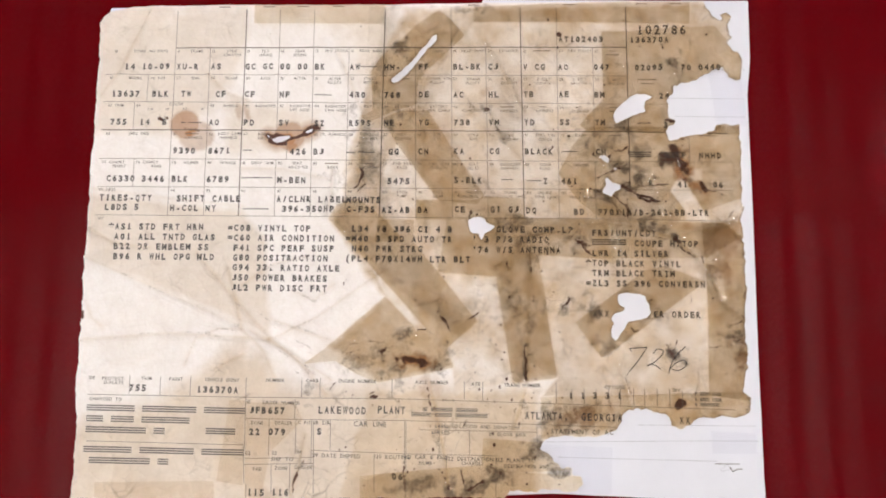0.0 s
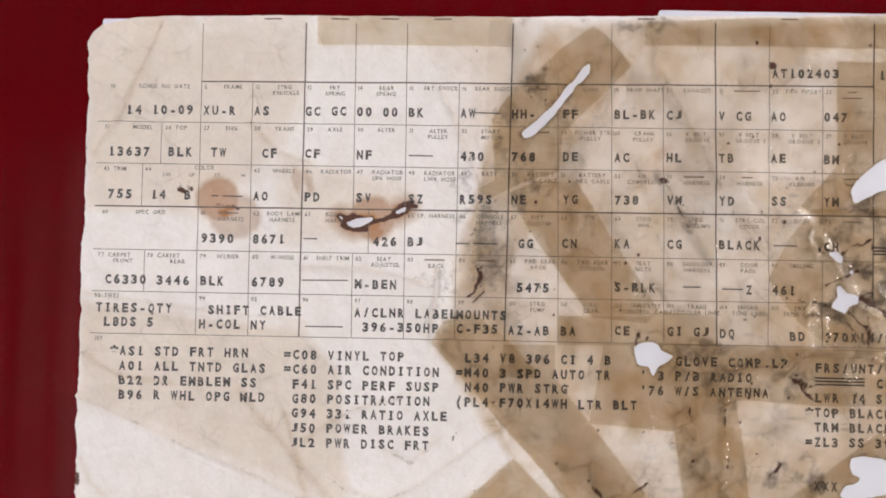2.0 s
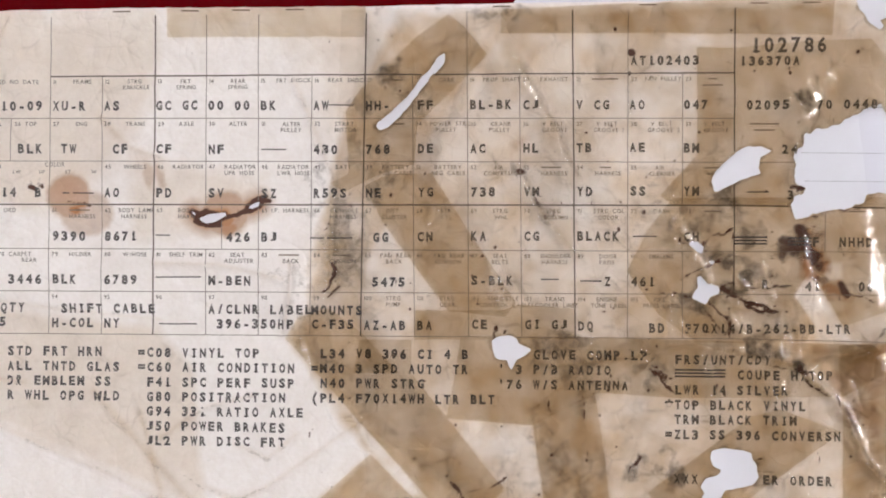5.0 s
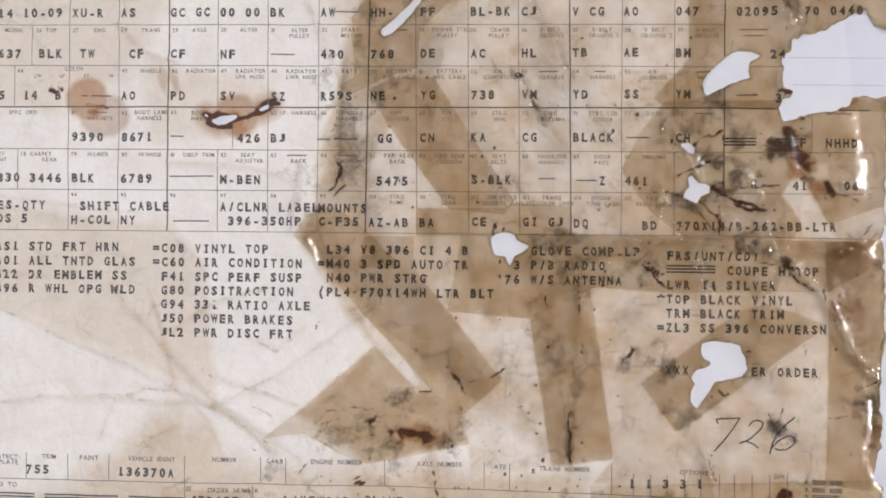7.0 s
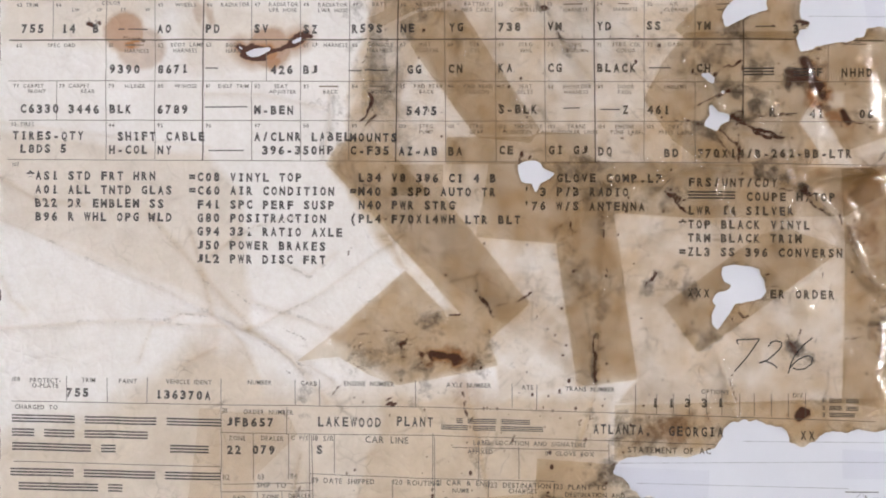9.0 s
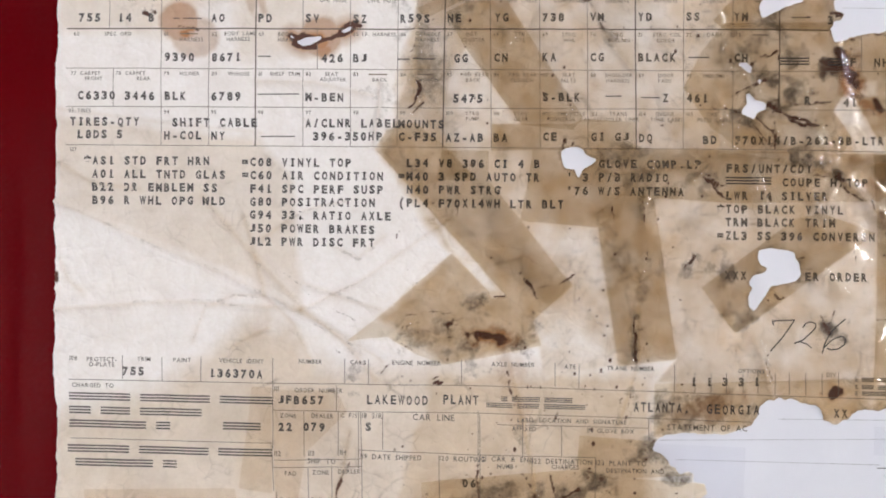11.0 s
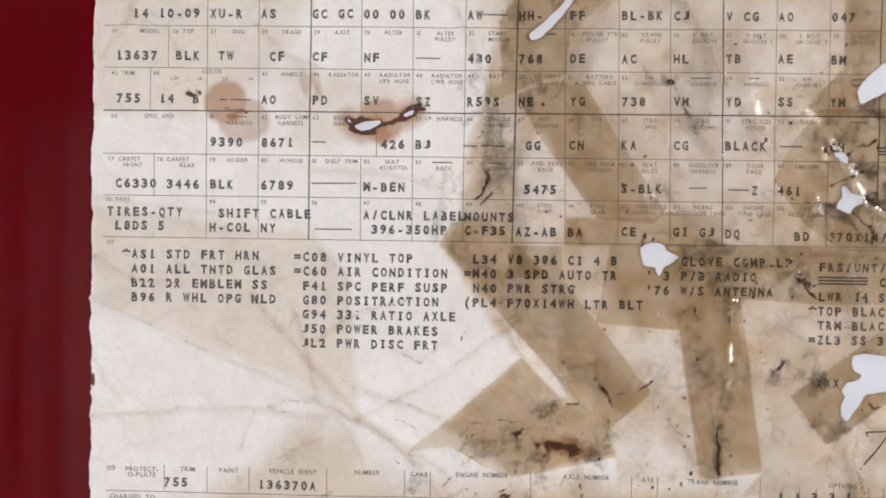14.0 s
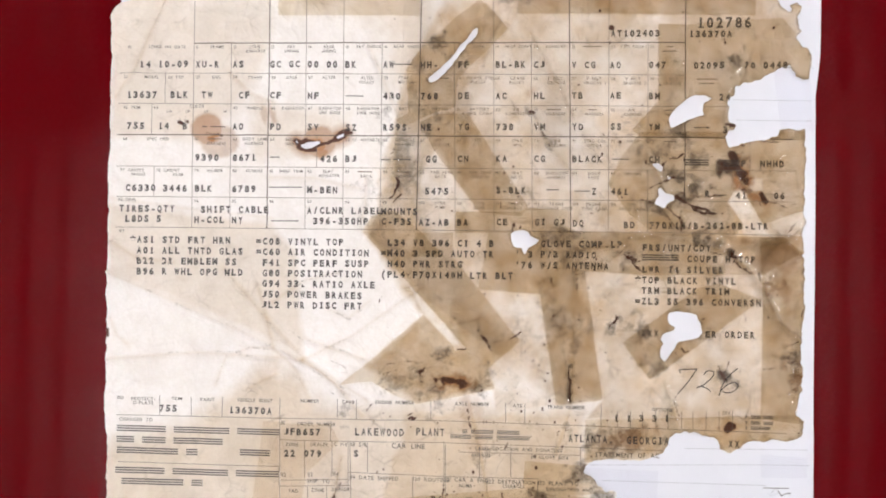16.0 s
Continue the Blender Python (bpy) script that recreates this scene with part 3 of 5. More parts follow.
for line in ([(46.0, -61.0), (113.0, -60.0), (132.0, -60.0)], [(51.0, -67.0), (115.0, -68.0)], [(101.0, 83.0), (132.0, 83.0)],
             [(103.0, 96.0), (133.0, 96.0)], [(102.0, 75.0), (132.0, 75.0)], [(83.0, -54.0), (131.0, -54.0)]):
    strip("ruled_line", line, 0.22, RULE_BLUE, backing, flat=True)
strip("scroll_mark", [(114.0, -69.0), (119.0, -69.0), (124.0, -69.0)], 0.3, PENCIL, backing, flat=True)
strip("scroll_mark", [(117.0, -71.0), (119.0, -69.0), (120.0, -71.0), (117.0, -72.0), (116.0, -71.0)], 0.2, RULE_BLUE, backing, flat=True)
strip("scroll_mark", [(120.0, -70.0), (121.0, -72.0), (123.0, -71.0), (125.0, -71.0)], 0.35, PENCIL, backing, flat=True)

for ring in ([(43.0, -62.0), (73.0, -63.0), (72.0, -85.0), (44.0, -86.0)], [(113.0, -56.0), (131.0, -57.0), (131.0, -65.0), (113.0, -65.0)], [(117.0, 94.0), (131.0, 94.0), (133.0, 71.0), (120.0, 70.0)]):
    sheet("clear_film", np.minimum(within(LX, LY, ring), within(LX, LY, EDGE) - 0.5), 0.28, DULL_FILM, backing, "dull clear tape", flat=BACK_LIE)

# ---- the torn form ----
form = new("torn_form")
tagged(form, "torn brown-stained typed build form, taped and creased", "document")
page = sheet("paper", SHEET, 0.0, PAPER, form)


def layer(name, values):
    """A stain or painted-shade layer on the sheet, looked up where its points lie."""
    co = np.zeros(len(page.data.vertices) * 3)
    page.data.vertices.foreach_get("co", co)
    i = np.clip(np.rint((co[0::3] * 1000 - GX0) / STEP).astype(int), 0, GNX - 1)
    j = np.clip(np.rint((co[1::3] * 1000 - GY0) / STEP).astype(int), 0, GNY - 1)
    a = page.data.attributes.new(name, "FLOAT", "POINT")
    a.data.foreach_set("value", np.clip(values, 0, 1)[i, j].astype(np.float32))


def patch(points, edge=1.0, wobble=1.0):
    return soft(within(LX, LY, points) + wobble * (cloudy(LX, LY, 7, 61) - 0.5) * 2, edge)


def blot(x, y, rx, ry, turn=0.0, fray=0.6):
    c, s = math.cos(turn), math.sin(turn)
    u, v = ((LX - x) * c + (LY - y) * s) / rx, (-(LX - x) * s + (LY - y) * c) / ry
    ragged = 0.55 * (cloudy(LX, LY, 8, 81) - 0.5) + 0.85 * (cloudy(LX, LY, 3.2, 85, 3) - 0.5)
    return np.clip((1.05 - np.hypot(u, v) + fray * ragged * 2) * (1.5 if fray > 0.2 else 5.0), 0, 1)


# age: how far each zone of the sheet has yellowed, plus shade painted along the folds
age_and_shade = 0.10 * cloudy(LX, LY, 50, 101)
age_and_shade = np.maximum(age_and_shade, 0.40 * patch([(-148.0, 119.0), (-82.0, 122.0), (-82.0, 94.0), (-105.0, 65.0), (-145.0, 73.0)], 8, 3))
age_and_shade = np.maximum(age_and_shade, 0.42 * patch([(-145.0, 39.0), (-80.0, 32.0), (-70.0, 21.0), (-66.0, -20.0), (-108.0, -2.0), (-144.0, 12.0)], 3, 1))
age_and_shade = np.maximum(age_and_shade, 0.60 * patch([(-146.0, -58.0), (-106.0, -42.0), (-77.0, -21.0), (-56.0, -41.0), (-10.0, -36.0), (45.0, -40.0), (44.0, -87.0), (-146.0, -88.0)], 10, 4))
age_and_shade = np.maximum(age_and_shade, 0.34 * patch([(-89.0, 82.0), (-70.0, 77.0), (-50.0, 75.0), (-52.0, 60.0), (-88.0, 57.0)], 6, 3))
age_and_shade = np.maximum(age_and_shade, 0.36 * patch([(-52.0, 124.0), (-18.0, 124.0), (-17.0, 92.0), (-32.0, 85.0), (-42.0, 110.0)], 12, 4))
age_and_shade = np.maximum(age_and_shade, 0.42 * patch([(-146.2, 127.9), (-111.6, 128.4), (-113.4, 105.9), (-129.5, 95.7), (-137.4, 76.6), (-133.8, 65.5), (-144.9, 65.3)], 5, 3))
age_and_shade = np.maximum(age_and_shade, 0.34 * patch([(-113.8, 128.3), (-81.4, 128.7), (-81.0, 103.7), (-111.1, 102.8)], 3, 2))
age_and_shade = np.maximum(age_and_shade, 0.42 * patch([(-145.4, 87.7), (-131.0, 92.3), (-111.7, 71.3), (-110.4, 65.8), (-144.9, 64.2)], 5, 3))
age_and_shade = np.maximum(age_and_shade, 0.82 * patch([(-28.0, -40.0), (44.0, -40.0), (44.0, -87.0), (-40.0, -87.0)], 6, 3))
east = patch([(-13.2, 121.4), (136.6, 126.2), (137.7, -51.8), (43.9, -59.8), (50.8, -35.6), (32.7, -37.5), (6.7, -32.4), (-21.9, -37.9), (-42.0, -23.9), (-20.3, -3.6), (-44.5, 28.7), (-37.9, 39.5), (-36.4, 58.4), (-31.9, 73.1), (-28.1, 93.5), (-23.6, 100.5)], 3, 2)
age_and_shade = np.maximum(age_and_shade, 0.72 * east)
for level, points in (
    (0.56, [(-8.1, 78.8), (6.2, 103.5), (12.3, 110.0), (16.1, 115.9), (34.6, 115.8), (81.9, 116.1), (82.3, 112.7), (71.3, 112.6), (71.6, 82.0), (61.3, 70.6), (64.7, 67.7), (57.9, 60.8), (52.0, 49.1), (61.2, 36.8), (58.7, 30.7), (35.5, 30.4), (21.4, 36.0), (20.9, 40.3), (6.9, 60.7), (-3.1, 76.1)]),
    (0.55, [(2.6, 6.7), (25.7, 5.4), (32.7, -37.5), (9.1, -41.8), (7.0, -23.0), (18.4, -12.9)]),
    (0.59, [(44.2, 14.5), (65.6, 13.5), (83.7, 9.3), (76.5, 0.2), (58.4, -13.1), (69.0, -27.2), (74.6, -23.7), (106.0, -0.3), (113.0, 1.1), (112.7, -41.5), (44.1, -43.3), (50.8, -35.6)]),
    (0.50, [(-15.8, 61.7), (1.6, 37.4), (-7.4, 37.3), (-7.7, 29.2), (-11.9, 27.8), (-22.3, 32.8), (-22.1, 47.4), (-19.6, 55.2)]),
    (0.34, [(99.2, 42.8), (103.8, 50.2), (113.0, 34.0), (115.1, 29.8), (105.7, 30.1), (105.3, 33.9)]),
    (0.10, [(106.8, 51.5), (112.4, 52.0), (112.9, 47.3), (108.2, 46.4)]),
    (0.40, [(-24.5, 7.6), (-19.7, -2.2), (-8.0, -14.9), (-3.2, -15.7), (-15.8, -1.7)]),
    (0.55, [(-22.3, 32.8), (-7.7, 29.2), (-8.0, 22.7), (-11.8, 19.7), (-18.8, 27.7)]),
):
    m = patch(points, 1.2, 0.5)
    age_and_shade = age_and_shade * (1 - m) + level * m
age_and_shade += (0.22 + 0.78 * east) * (0.6 * (cloudy(LX, LY, 18, 111) - 0.5) + 0.7 * (cloudy(LX, LY, 5, 115, 3) - 0.5))
# fold shade painted in: brown along each crease, one flank slightly paler
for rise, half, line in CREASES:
    age_and_shade += 0.24 * np.exp(-along(LX, LY, line) / 0.8) - 0.05 * np.exp(-along(LX - 1.2, LY - 1.2, line) / 1.2)
layer("age_and_shade", age_and_shade)

GRIT = np.clip(2.6 * cloudy(LX, LY, 5, 117, 3) - 0.55, 0, 1.1)
grime_and_shade = 0.6 * (0.15 + 0.85 * east) * np.clip(cloudy(LX, LY, 20, 121) - 0.42, 0, 1)
HANDLED = (
    (0.55, -28.0, 53.0, 5, 11, 0.2), (0.35, -39.0, 40.0, 9, 12, 0.2), (0.4, -34.0, 75.0, 6, 16, 0.1), (0.8, -16.0, 105.0, 5, 3, 0.3),
    (0.6, -19.0, 71.0, 7, 6, 0), (0.5, -24.0, 85.0, 4, 9, 0), (0.8, 77.0, 64.0, 9, 8, 0), (0.9, 81.0, 54.0, 9, 5, -0.5),
    (0.9, 103.0, 57.0, 9, 5, 0.2), (0.9, 101.0, 23.0, 4, 4, 0), (0.8, 81.0, 41.0, 9, 4, -0.3), (0.35, -29.0, -30.0, 16, 7, 0.5),
    (0.6, -6.0, -29.0, 13, 3.5, -0.15), (0.5, -17.0, -32.0, 12, 6, 0), (0.4, -11.0, -24.0, 12, 6, 0.3),
)
HANDLED += (
    (0.5, 3.0, -27.0, 5, 6, 0), (1.1, 101.0, -27.0, 3.2, 4.5, 0.6), (0.8, 54.0, -8.0, 2, 5, -0.5), (0.9, 126.0, -24.0, 6, 11, 0),
    (0.7, 130.0, -10.0, 4, 9, 0), (0.9, 88.0, 49.0, 7, 6, 0.4), (0.9, 75.0, 42.0, 9, 5, 0.2), (0.9, 92.0, 28.0, 8, 4, -0.3),
    (0.8, 77.0, 72.0, 5, 8, 0.2), (0.8, 66.0, -7.0, 4, 7, 0.5), (0.6, 118.0, 9.0, 6, 7, 0), (0.8, 38.0, -31.0, 1.6, 10, 0),
    (0.5, 40.0, -11.0, 4, 12, 0), (0.7, 22.0, 78.0, 4.5, 3.5, 0), (0.6, 29.0, 66.0, 2.5, 6, 0.6),
)
HANDLED += (
    (0.45, 13.0, -77.0, 20, 4, 0.1), (0.6, 29.0, -75.0, 9, 4, 0.4), (0.7, 49.0, -67.0, 7, 5, -0.6), (0.7, 40.0, -64.0, 6, 4, 0),
    (0.7, 50.0, -51.0, 10, 4, 0.2), (0.8, 63.0, -51.0, 7, 5, 0.2), (0.6, 66.0, -21.0, 5, 6, 0), (0.5, -15.0, -41.0, 12, 3, 0.2),
    (0.5, -50.0, -43.0, 4, 7, 0.4), (0.5, 3.0, -61.0, 2.5, 9, 0.1), (0.45, -53.0, -66.0, 3, 9, -0.1), (0.5, 37.0, -47.0, 2.5, 8, 0),
    (0.5, 80.0, -42.0, 2, 6, 0.2), (0.5, 31.0, 22.0, 12, 6, 0), (0.6, 59.0, 20.0, 10, 5, 0),
)
HANDLED += (
    (0.6, -3.0, 121.0, 24, 2.5, 0), (0.7, 21.0, 122.0, 6, 2.5, 0), (0.5, 19.0, 24.0, 6, 5, 0), (0.7, 86.0, 61.0, 10, 7, 0.3),
    (0.8, 102.0, 98.0, 6, 5, 0), (0.5, 74.0, 41.0, 8, 8, 0),
)
for strength, x, y, rx, ry, turn in HANDLED:
    grime_and_shade = np.maximum(grime_and_shade, 0.8 * strength * blot(x, y, rx * 1.1, ry * 1.1, turn, 1.0) * GRIT)
# crease shade painted in with the dirt: a thin broken dark line along each
for d, half, line in CREASES:
    grime_and_shade = np.maximum(grime_and_shade, (0.28 + 0.16 * east) * np.exp(-(along(LX + 3 * cloudy(LX, LY, 9, 41) - 1.5, LY + 3 * cloudy(LX, LY, 9, 47) - 1.5, line) / 0.55) ** 2) * cloudy(LX, LY, 9, 131) * 1.6)
grime_and_shade = np.maximum(grime_and_shade, 0.6 * east * np.clip(1 - np.minimum(RIM, SHEET) / 1.6, 0, 1))
# grime where the sheet was handled and folded
grime_and_shade = np.maximum(grime_and_shade, 0.42 * blot(-28.0, 62.8, 9, 15, 0.0, 0.9))
grime_and_shade = np.maximum(grime_and_shade, 0.42 * blot(-26.9, 51.7, 6, 9, 0.0, 0.9))
grime_and_shade = np.maximum(grime_and_shade, 0.5 * blot(-16.0, 104.4, 5, 5, 0.4, 0.9))
grime_and_shade = np.maximum(grime_and_shade, 0.45 * blot(-24.3, 95.1, 7, 7, 0.3, 0.9))
grime_and_shade = np.maximum(grime_and_shade, 0.30 * blot(-40.5, 47.2, 8, 6, 0.2, 0.9))
grime_and_shade = np.maximum(grime_and_shade, 0.9 * blot(97.4, 56.1, 6, 4, -0.1, 0.9))
grime_and_shade = np.maximum(grime_and_shade, 0.6 * blot(83.2, 57.6, 9, 5, 0.1, 0.9))
grime_and_shade = np.maximum(grime_and_shade, 0.7 * blot(81.7, 43.9, 6, 4, -0.4, 0.9))
grime_and_shade = np.maximum(grime_and_shade, 0.9 * blot(100.8, 22.7, 4, 3.5, 0.0, 0.9))
grime_and_shade = np.maximum(grime_and_shade, 0.6 * blot(54.3, -6.5, 3, 6, -0.5, 0.9))
grime_and_shade = np.maximum(grime_and_shade, 0.95 * blot(98.6, -25.7, 3.6, 4.6, 0.3, 0.9))
grime_and_shade = np.maximum(grime_and_shade, 0.6 * blot(127.0, -23.4, 5, 9, 0.0, 0.9))
grime_and_shade = np.maximum(grime_and_shade, 0.6 * blot(-13.1, -17.1, 7, 3.5, 0.1, 0.9))
grime_and_shade = np.maximum(grime_and_shade, 0.7 * blot(2.5, -31.4, 6, 4, 0.1, 0.9))
grime_and_shade = np.maximum(grime_and_shade, 0.6 * blot(-15.4, -32.5, 8, 5, 0.2, 0.9))
grime_and_shade = np.maximum(grime_and_shade, 0.38 * blot(41.3, 17.0, 4, 11, 0.0, 0.9))
grime_and_shade = np.maximum(grime_and_shade, 0.36 * blot(29.4, 6.6, 4, 11, 0.1, 0.9))
grime_and_shade = np.maximum(grime_and_shade, 0.55 * blot(64.4, -51.4, 12, 7, 0.2, 0.9))
grime_and_shade = np.maximum(grime_and_shade, 0.6 * blot(57.0, -53.4, 7, 5, 0.2, 0.9))
grime_and_shade = np.maximum(grime_and_shade, 0.7 * blot(40.2, -63.5, 6, 5, 0.4, 0.9))
grime_and_shade = np.maximum(grime_and_shade, 0.7 * blot(45.4, -65.3, 5, 4, 0.2, 0.9))
grime_and_shade = np.maximum(grime_and_shade, 0.6 * blot(-2.7, -77.9, 7, 4, 0.1, 0.9))
grime_and_shade = np.maximum(grime_and_shade, 0.8 * blot(25.2, -73.7, 6, 4, 0.3, 0.9))
grime_and_shade = np.maximum(grime_and_shade, 0.7 * blot(17.1, -79.0, 9, 4, 0.4, 0.9))
grime_and_shade = np.maximum(grime_and_shade, 0.7 * blot(7.2, -79.1, 4, 8, 0.3, 0.9))
grime_and_shade = np.maximum(grime_and_shade, 0.6 * blot(-7.1, -79.2, 10, 5, 0.0, 0.9))
grime_and_shade = np.maximum(grime_and_shade, 0.7 * blot(46.0, -64.7, 5, 4, -0.3, 0.9))
grime_and_shade = np.maximum(grime_and_shade, 0.7 * blot(51.3, -72.2, 6, 3, 0.0, 0.9))
grime_and_shade = np.maximum(grime_and_shade, 0.6 * blot(98.2, 55.5, 10, 5, 0.0, 0.9))
grime_and_shade = np.maximum(grime_and_shade, 0.5 * blot(85.4, 57.7, 8, 6, 0.2, 0.9))
grime_and_shade = np.maximum(grime_and_shade, 0.45 * blot(-29.2, -28.4, 13, 6, 0.2, 0.9))
grime_and_shade = np.maximum(grime_and_shade, 0.5 * blot(71.2, -24.2, 6, 4, 0.6, 0.9))
grime_and_shade = np.maximum(grime_and_shade, 0.4 * blot(33.0, -5.3, 5, 9, 0.1, 0.9))
grime_and_shade = np.maximum(grime_and_shade, 0.5 * blot(72.1, 62.6, 9, 8, 0.0, 0.9))
grime_and_shade = np.maximum(grime_and_shade, 0.5 * blot(44.2, 23.7, 10, 4, 0.1, 0.9))
grime_and_shade = np.maximum(grime_and_shade, 0.5 * blot(32.6, 28.4, 12, 5, 0.0, 0.9))

rust = np.zeros(LX.shape)
BROWNED = (
    (0.72, -105.6, 68.6, 6.8, 6.8, 0, 0.12), (0.95, -104.0, 65.0, 5.0, 2.4, -0.15, 0.45), (0.70, -61.6, 64.4, 7.6, 6.8, 0, 0.12), (0.85, -60.0, 60.0, 5, 3, 0.2, 0.45),
    (0.85, -67.0, 64.0, 5, 3, 0.2, 0.6), (0.75, -62.0, 63.0, 8, 2.5, 0.3, 0.6), (0.5, -80.0, 75.0, 1.5, 5, 0.3, 0.8), (0.85, 104.0, 56.0, 4, 6, 0.4, 0.9),
    (0.8, 112.0, 46.0, 3, 4, 0.7, 1.4), (0.7, -5.0, -29.0, 9, 3, -0.2, 0.9), (0.45, 118.0, 11.0, 6, 6, 0, 0.8), (0.6, 100.0, -45.0, 2.4, 1.8, 0, 0.4),
    (0.35, 58.0, -52.0, 8, 4, 0, 0.8),
)
BROWNED += (
    (0.4, 22.0, 85.0, 3, 4, 0, 0.8), (0.35, -1.0, -41.0, 5, 8, 0, 0.7), (0.30, 1.0, -52.0, 5, 7, 0, 0.7), (0.25, -63.0, -83.0, 9, 4, 0, 0.8),
)
for strength, x, y, rx, ry, turn, fray in BROWNED:
    rust = np.maximum(rust, strength * blot(x, y, rx, ry, turn, fray))

char = np.zeros(LX.shape)
for ring in HOLES[2:4]:
    near = np.clip(1.1 - np.abs(within(LX, LY, ring) + 0.3) / 1.1, 0, 1)
    char = np.maximum(char, near * np.clip(3 * cloudy(LX, LY, 6, 137) - 0.4, 0, 1))
    rust = np.maximum(rust, 0.9 * np.clip(1.2 - np.abs(within(LX, LY, ring)) / 4, 0, 1))
# browned and scorched places
rust = np.maximum(rust, 0.85 * blot(104.5, 53.6, 4.5, 7, 0.1, 0.9))
rust = np.maximum(rust, 0.8 * blot(110.7, 44.7, 6, 3.5, -0.4, 0.9))
rust = np.maximum(rust, 0.85 * blot(-7.8, -29.1, 9, 3.2, -0.1, 0.9))
rust = np.maximum(rust, 0.45 * blot(121.2, 20.4, 11, 9, 0.2, 0.9))
rust = np.maximum(rust, 0.5 * blot(126.6, -26.0, 5, 8, 0.0, 0.9))
rust = np.maximum(rust, 0.5 * blot(63.6, -51.4, 9, 5, 0.2, 0.9))
rust = np.maximum(rust, 0.6 * blot(100.5, -45.4, 3.4, 2.6, 0.0, 0.9))
rust = np.maximum(rust, 0.4 * blot(72.4, -46.9, 2.5, 4, 0.2, 0.9))
rust = np.maximum(rust, 0.4 * blot(105.7, 27.5, 6, 2.5, 0.0, 0.9))
rust = np.maximum(rust, 0.5 * blot(121.3, 7.2, 7, 4, 0.0, 0.9))
rust = np.maximum(rust, 0.5 * blot(-100.8, 64.1, 7.6, 7.2, 0.0, 0.12))
rust = np.maximum(rust, 0.45 * blot(-83.5, 74.2, 1.8, 6, 0.2, 0.9))
rust = np.maximum(rust, 0.95 * blot(-102.2, 66.1, 4.2, 1.9, -0.05, 0.6))
rust = np.maximum(rust, 0.7 * blot(-105.8, 66.8, 2.5, 1.4, 0.0, 0.8))
rust = np.maximum(rust, 0.9 * blot(-61.4, 62.6, 5.5, 3.0, 0.2, 0.5))
rust = np.maximum(rust, 0.7 * blot(-60.2, 59.9, 4, 3, 0.2, 0.5))
layer("rust", rust)
for strength, x, y, rx, ry, turn in ((1.0, -68.0, 64.0, 2.6, 0.9, 0.1), (1.0, -66.0, 61.0, 3.2, 0.9, 0.05), (1.0, -56.0, 65.0, 2.2, 1.0, 0.3), (1.0, -53.0, 68.0, 3.2, 0.8, 0.3), (0.9, -54.0, 65.0, 2.0, 0.8, 0.6), (0.8, 100.0, -45.0, 2.2, 1.5, 0),
                                      (0.9, -116.0, 71.0, 1.8, 1.0, -0.5), (0.55, -103.0, 65.0, 2.4, 0.8, -0.1), (0.7, -7.0, -29.0, 7, 1.6, -0.15), (0.8, 101.0, 22.0, 1.5, 1.5, 0),
                                      (0.8, 101.0, 73.0, 1.8, 1.0, 0), (0.85, 22.0, 77.0, 1.7, 1.4, 0), (0.8, 53.0, 111.0, 1.3, 1.3, 0), (0.7, -24.0, -42.0, 1.6, 0.6, 0.5), (0.7, 38.0, -31.0, 0.7, 6, 0)):
    char = np.maximum(char, strength * blot(x, y, rx, ry, turn))
for line in ([(-30.0, 51.0), (-31.0, 47.0), (-29.0, 44.0), (-32.0, 41.0)], [(64.0, 44.0), (69.0, 42.0)], [(79.0, 45.0), (83.0, 43.0), (93.0, 38.0), (95.0, 38.0)],
             [(73.0, 40.0), (80.0, 31.0)], [(-18.0, 12.0), (-18.0, 9.0)], [(88.0, -7.0), (93.0, -7.0)], [(3.0, -11.0), (7.0, -17.0), (18.0, -10.0)],
             [(15.0, 33.0), (15.0, 28.0)], [(81.0, 39.0), (82.0, 27.0)], [(69.0, 48.0), (79.0, 53.0)]):
    char = np.maximum(char, 0.75 * np.exp(-along(LX, LY, line) / 0.4) * np.clip(1.8 * cloudy(LX, LY, 5, 141) - 0.1, 0, 1))
for line, half in (([(101.0, 61.0), (104.0, 56.0), (106.0, 51.0)], 2.2), ([(108.0, 47.0), (112.0, 46.0), (114.0, 43.0)], 1.2), ([(96.0, 58.0), (99.0, 56.0)], 2.2),
                   ([(-70.0, 63.0), (-67.0, 65.0), (-65.0, 63.0)], 0.8), ([(-70.0, 62.0), (-67.0, 61.0), (-63.0, 61.0)], 0.8), ([(-62.0, 63.0), (-58.0, 64.0), (-54.0, 66.0)], 0.7), ([(-56.0, 65.0), (-53.0, 68.0), (-49.0, 68.0)], 0.7)):
    char = np.maximum(char, 0.95 * np.exp(-(along(LX, LY, line) / half) ** 2) * np.clip(2.4 * cloudy(LX, LY, 5, 171, 3) - 0.35, 0, 1))
def crack(line, half, depth):
    """A dark line of dirt or scorching on the sheet, ragged and broken."""
    near = window(line, 3 + 3 * half)
    x, y = LX[near], LY[near]
    d = along(x + 2.4 * cloudy(x, y, 3.5, 143) - 1.2, y + 2.4 * cloudy(x, y, 3.5, 147) - 1.2, line)
    uneven = np.clip(2.6 * cloudy(x, y, 4, 149, 3) - 0.5, 0, 1)
    char[near] = np.maximum(char[near], depth * np.exp(-(d / (0.75 * half * (0.5 + cloudy(x, y, 6, 153)))) ** 2) * uneven)
    grime_and_shade[near] = np.maximum(grime_and_shade[near], 0.5 * depth * np.exp(-d / (1.6 * half)) * uneven)


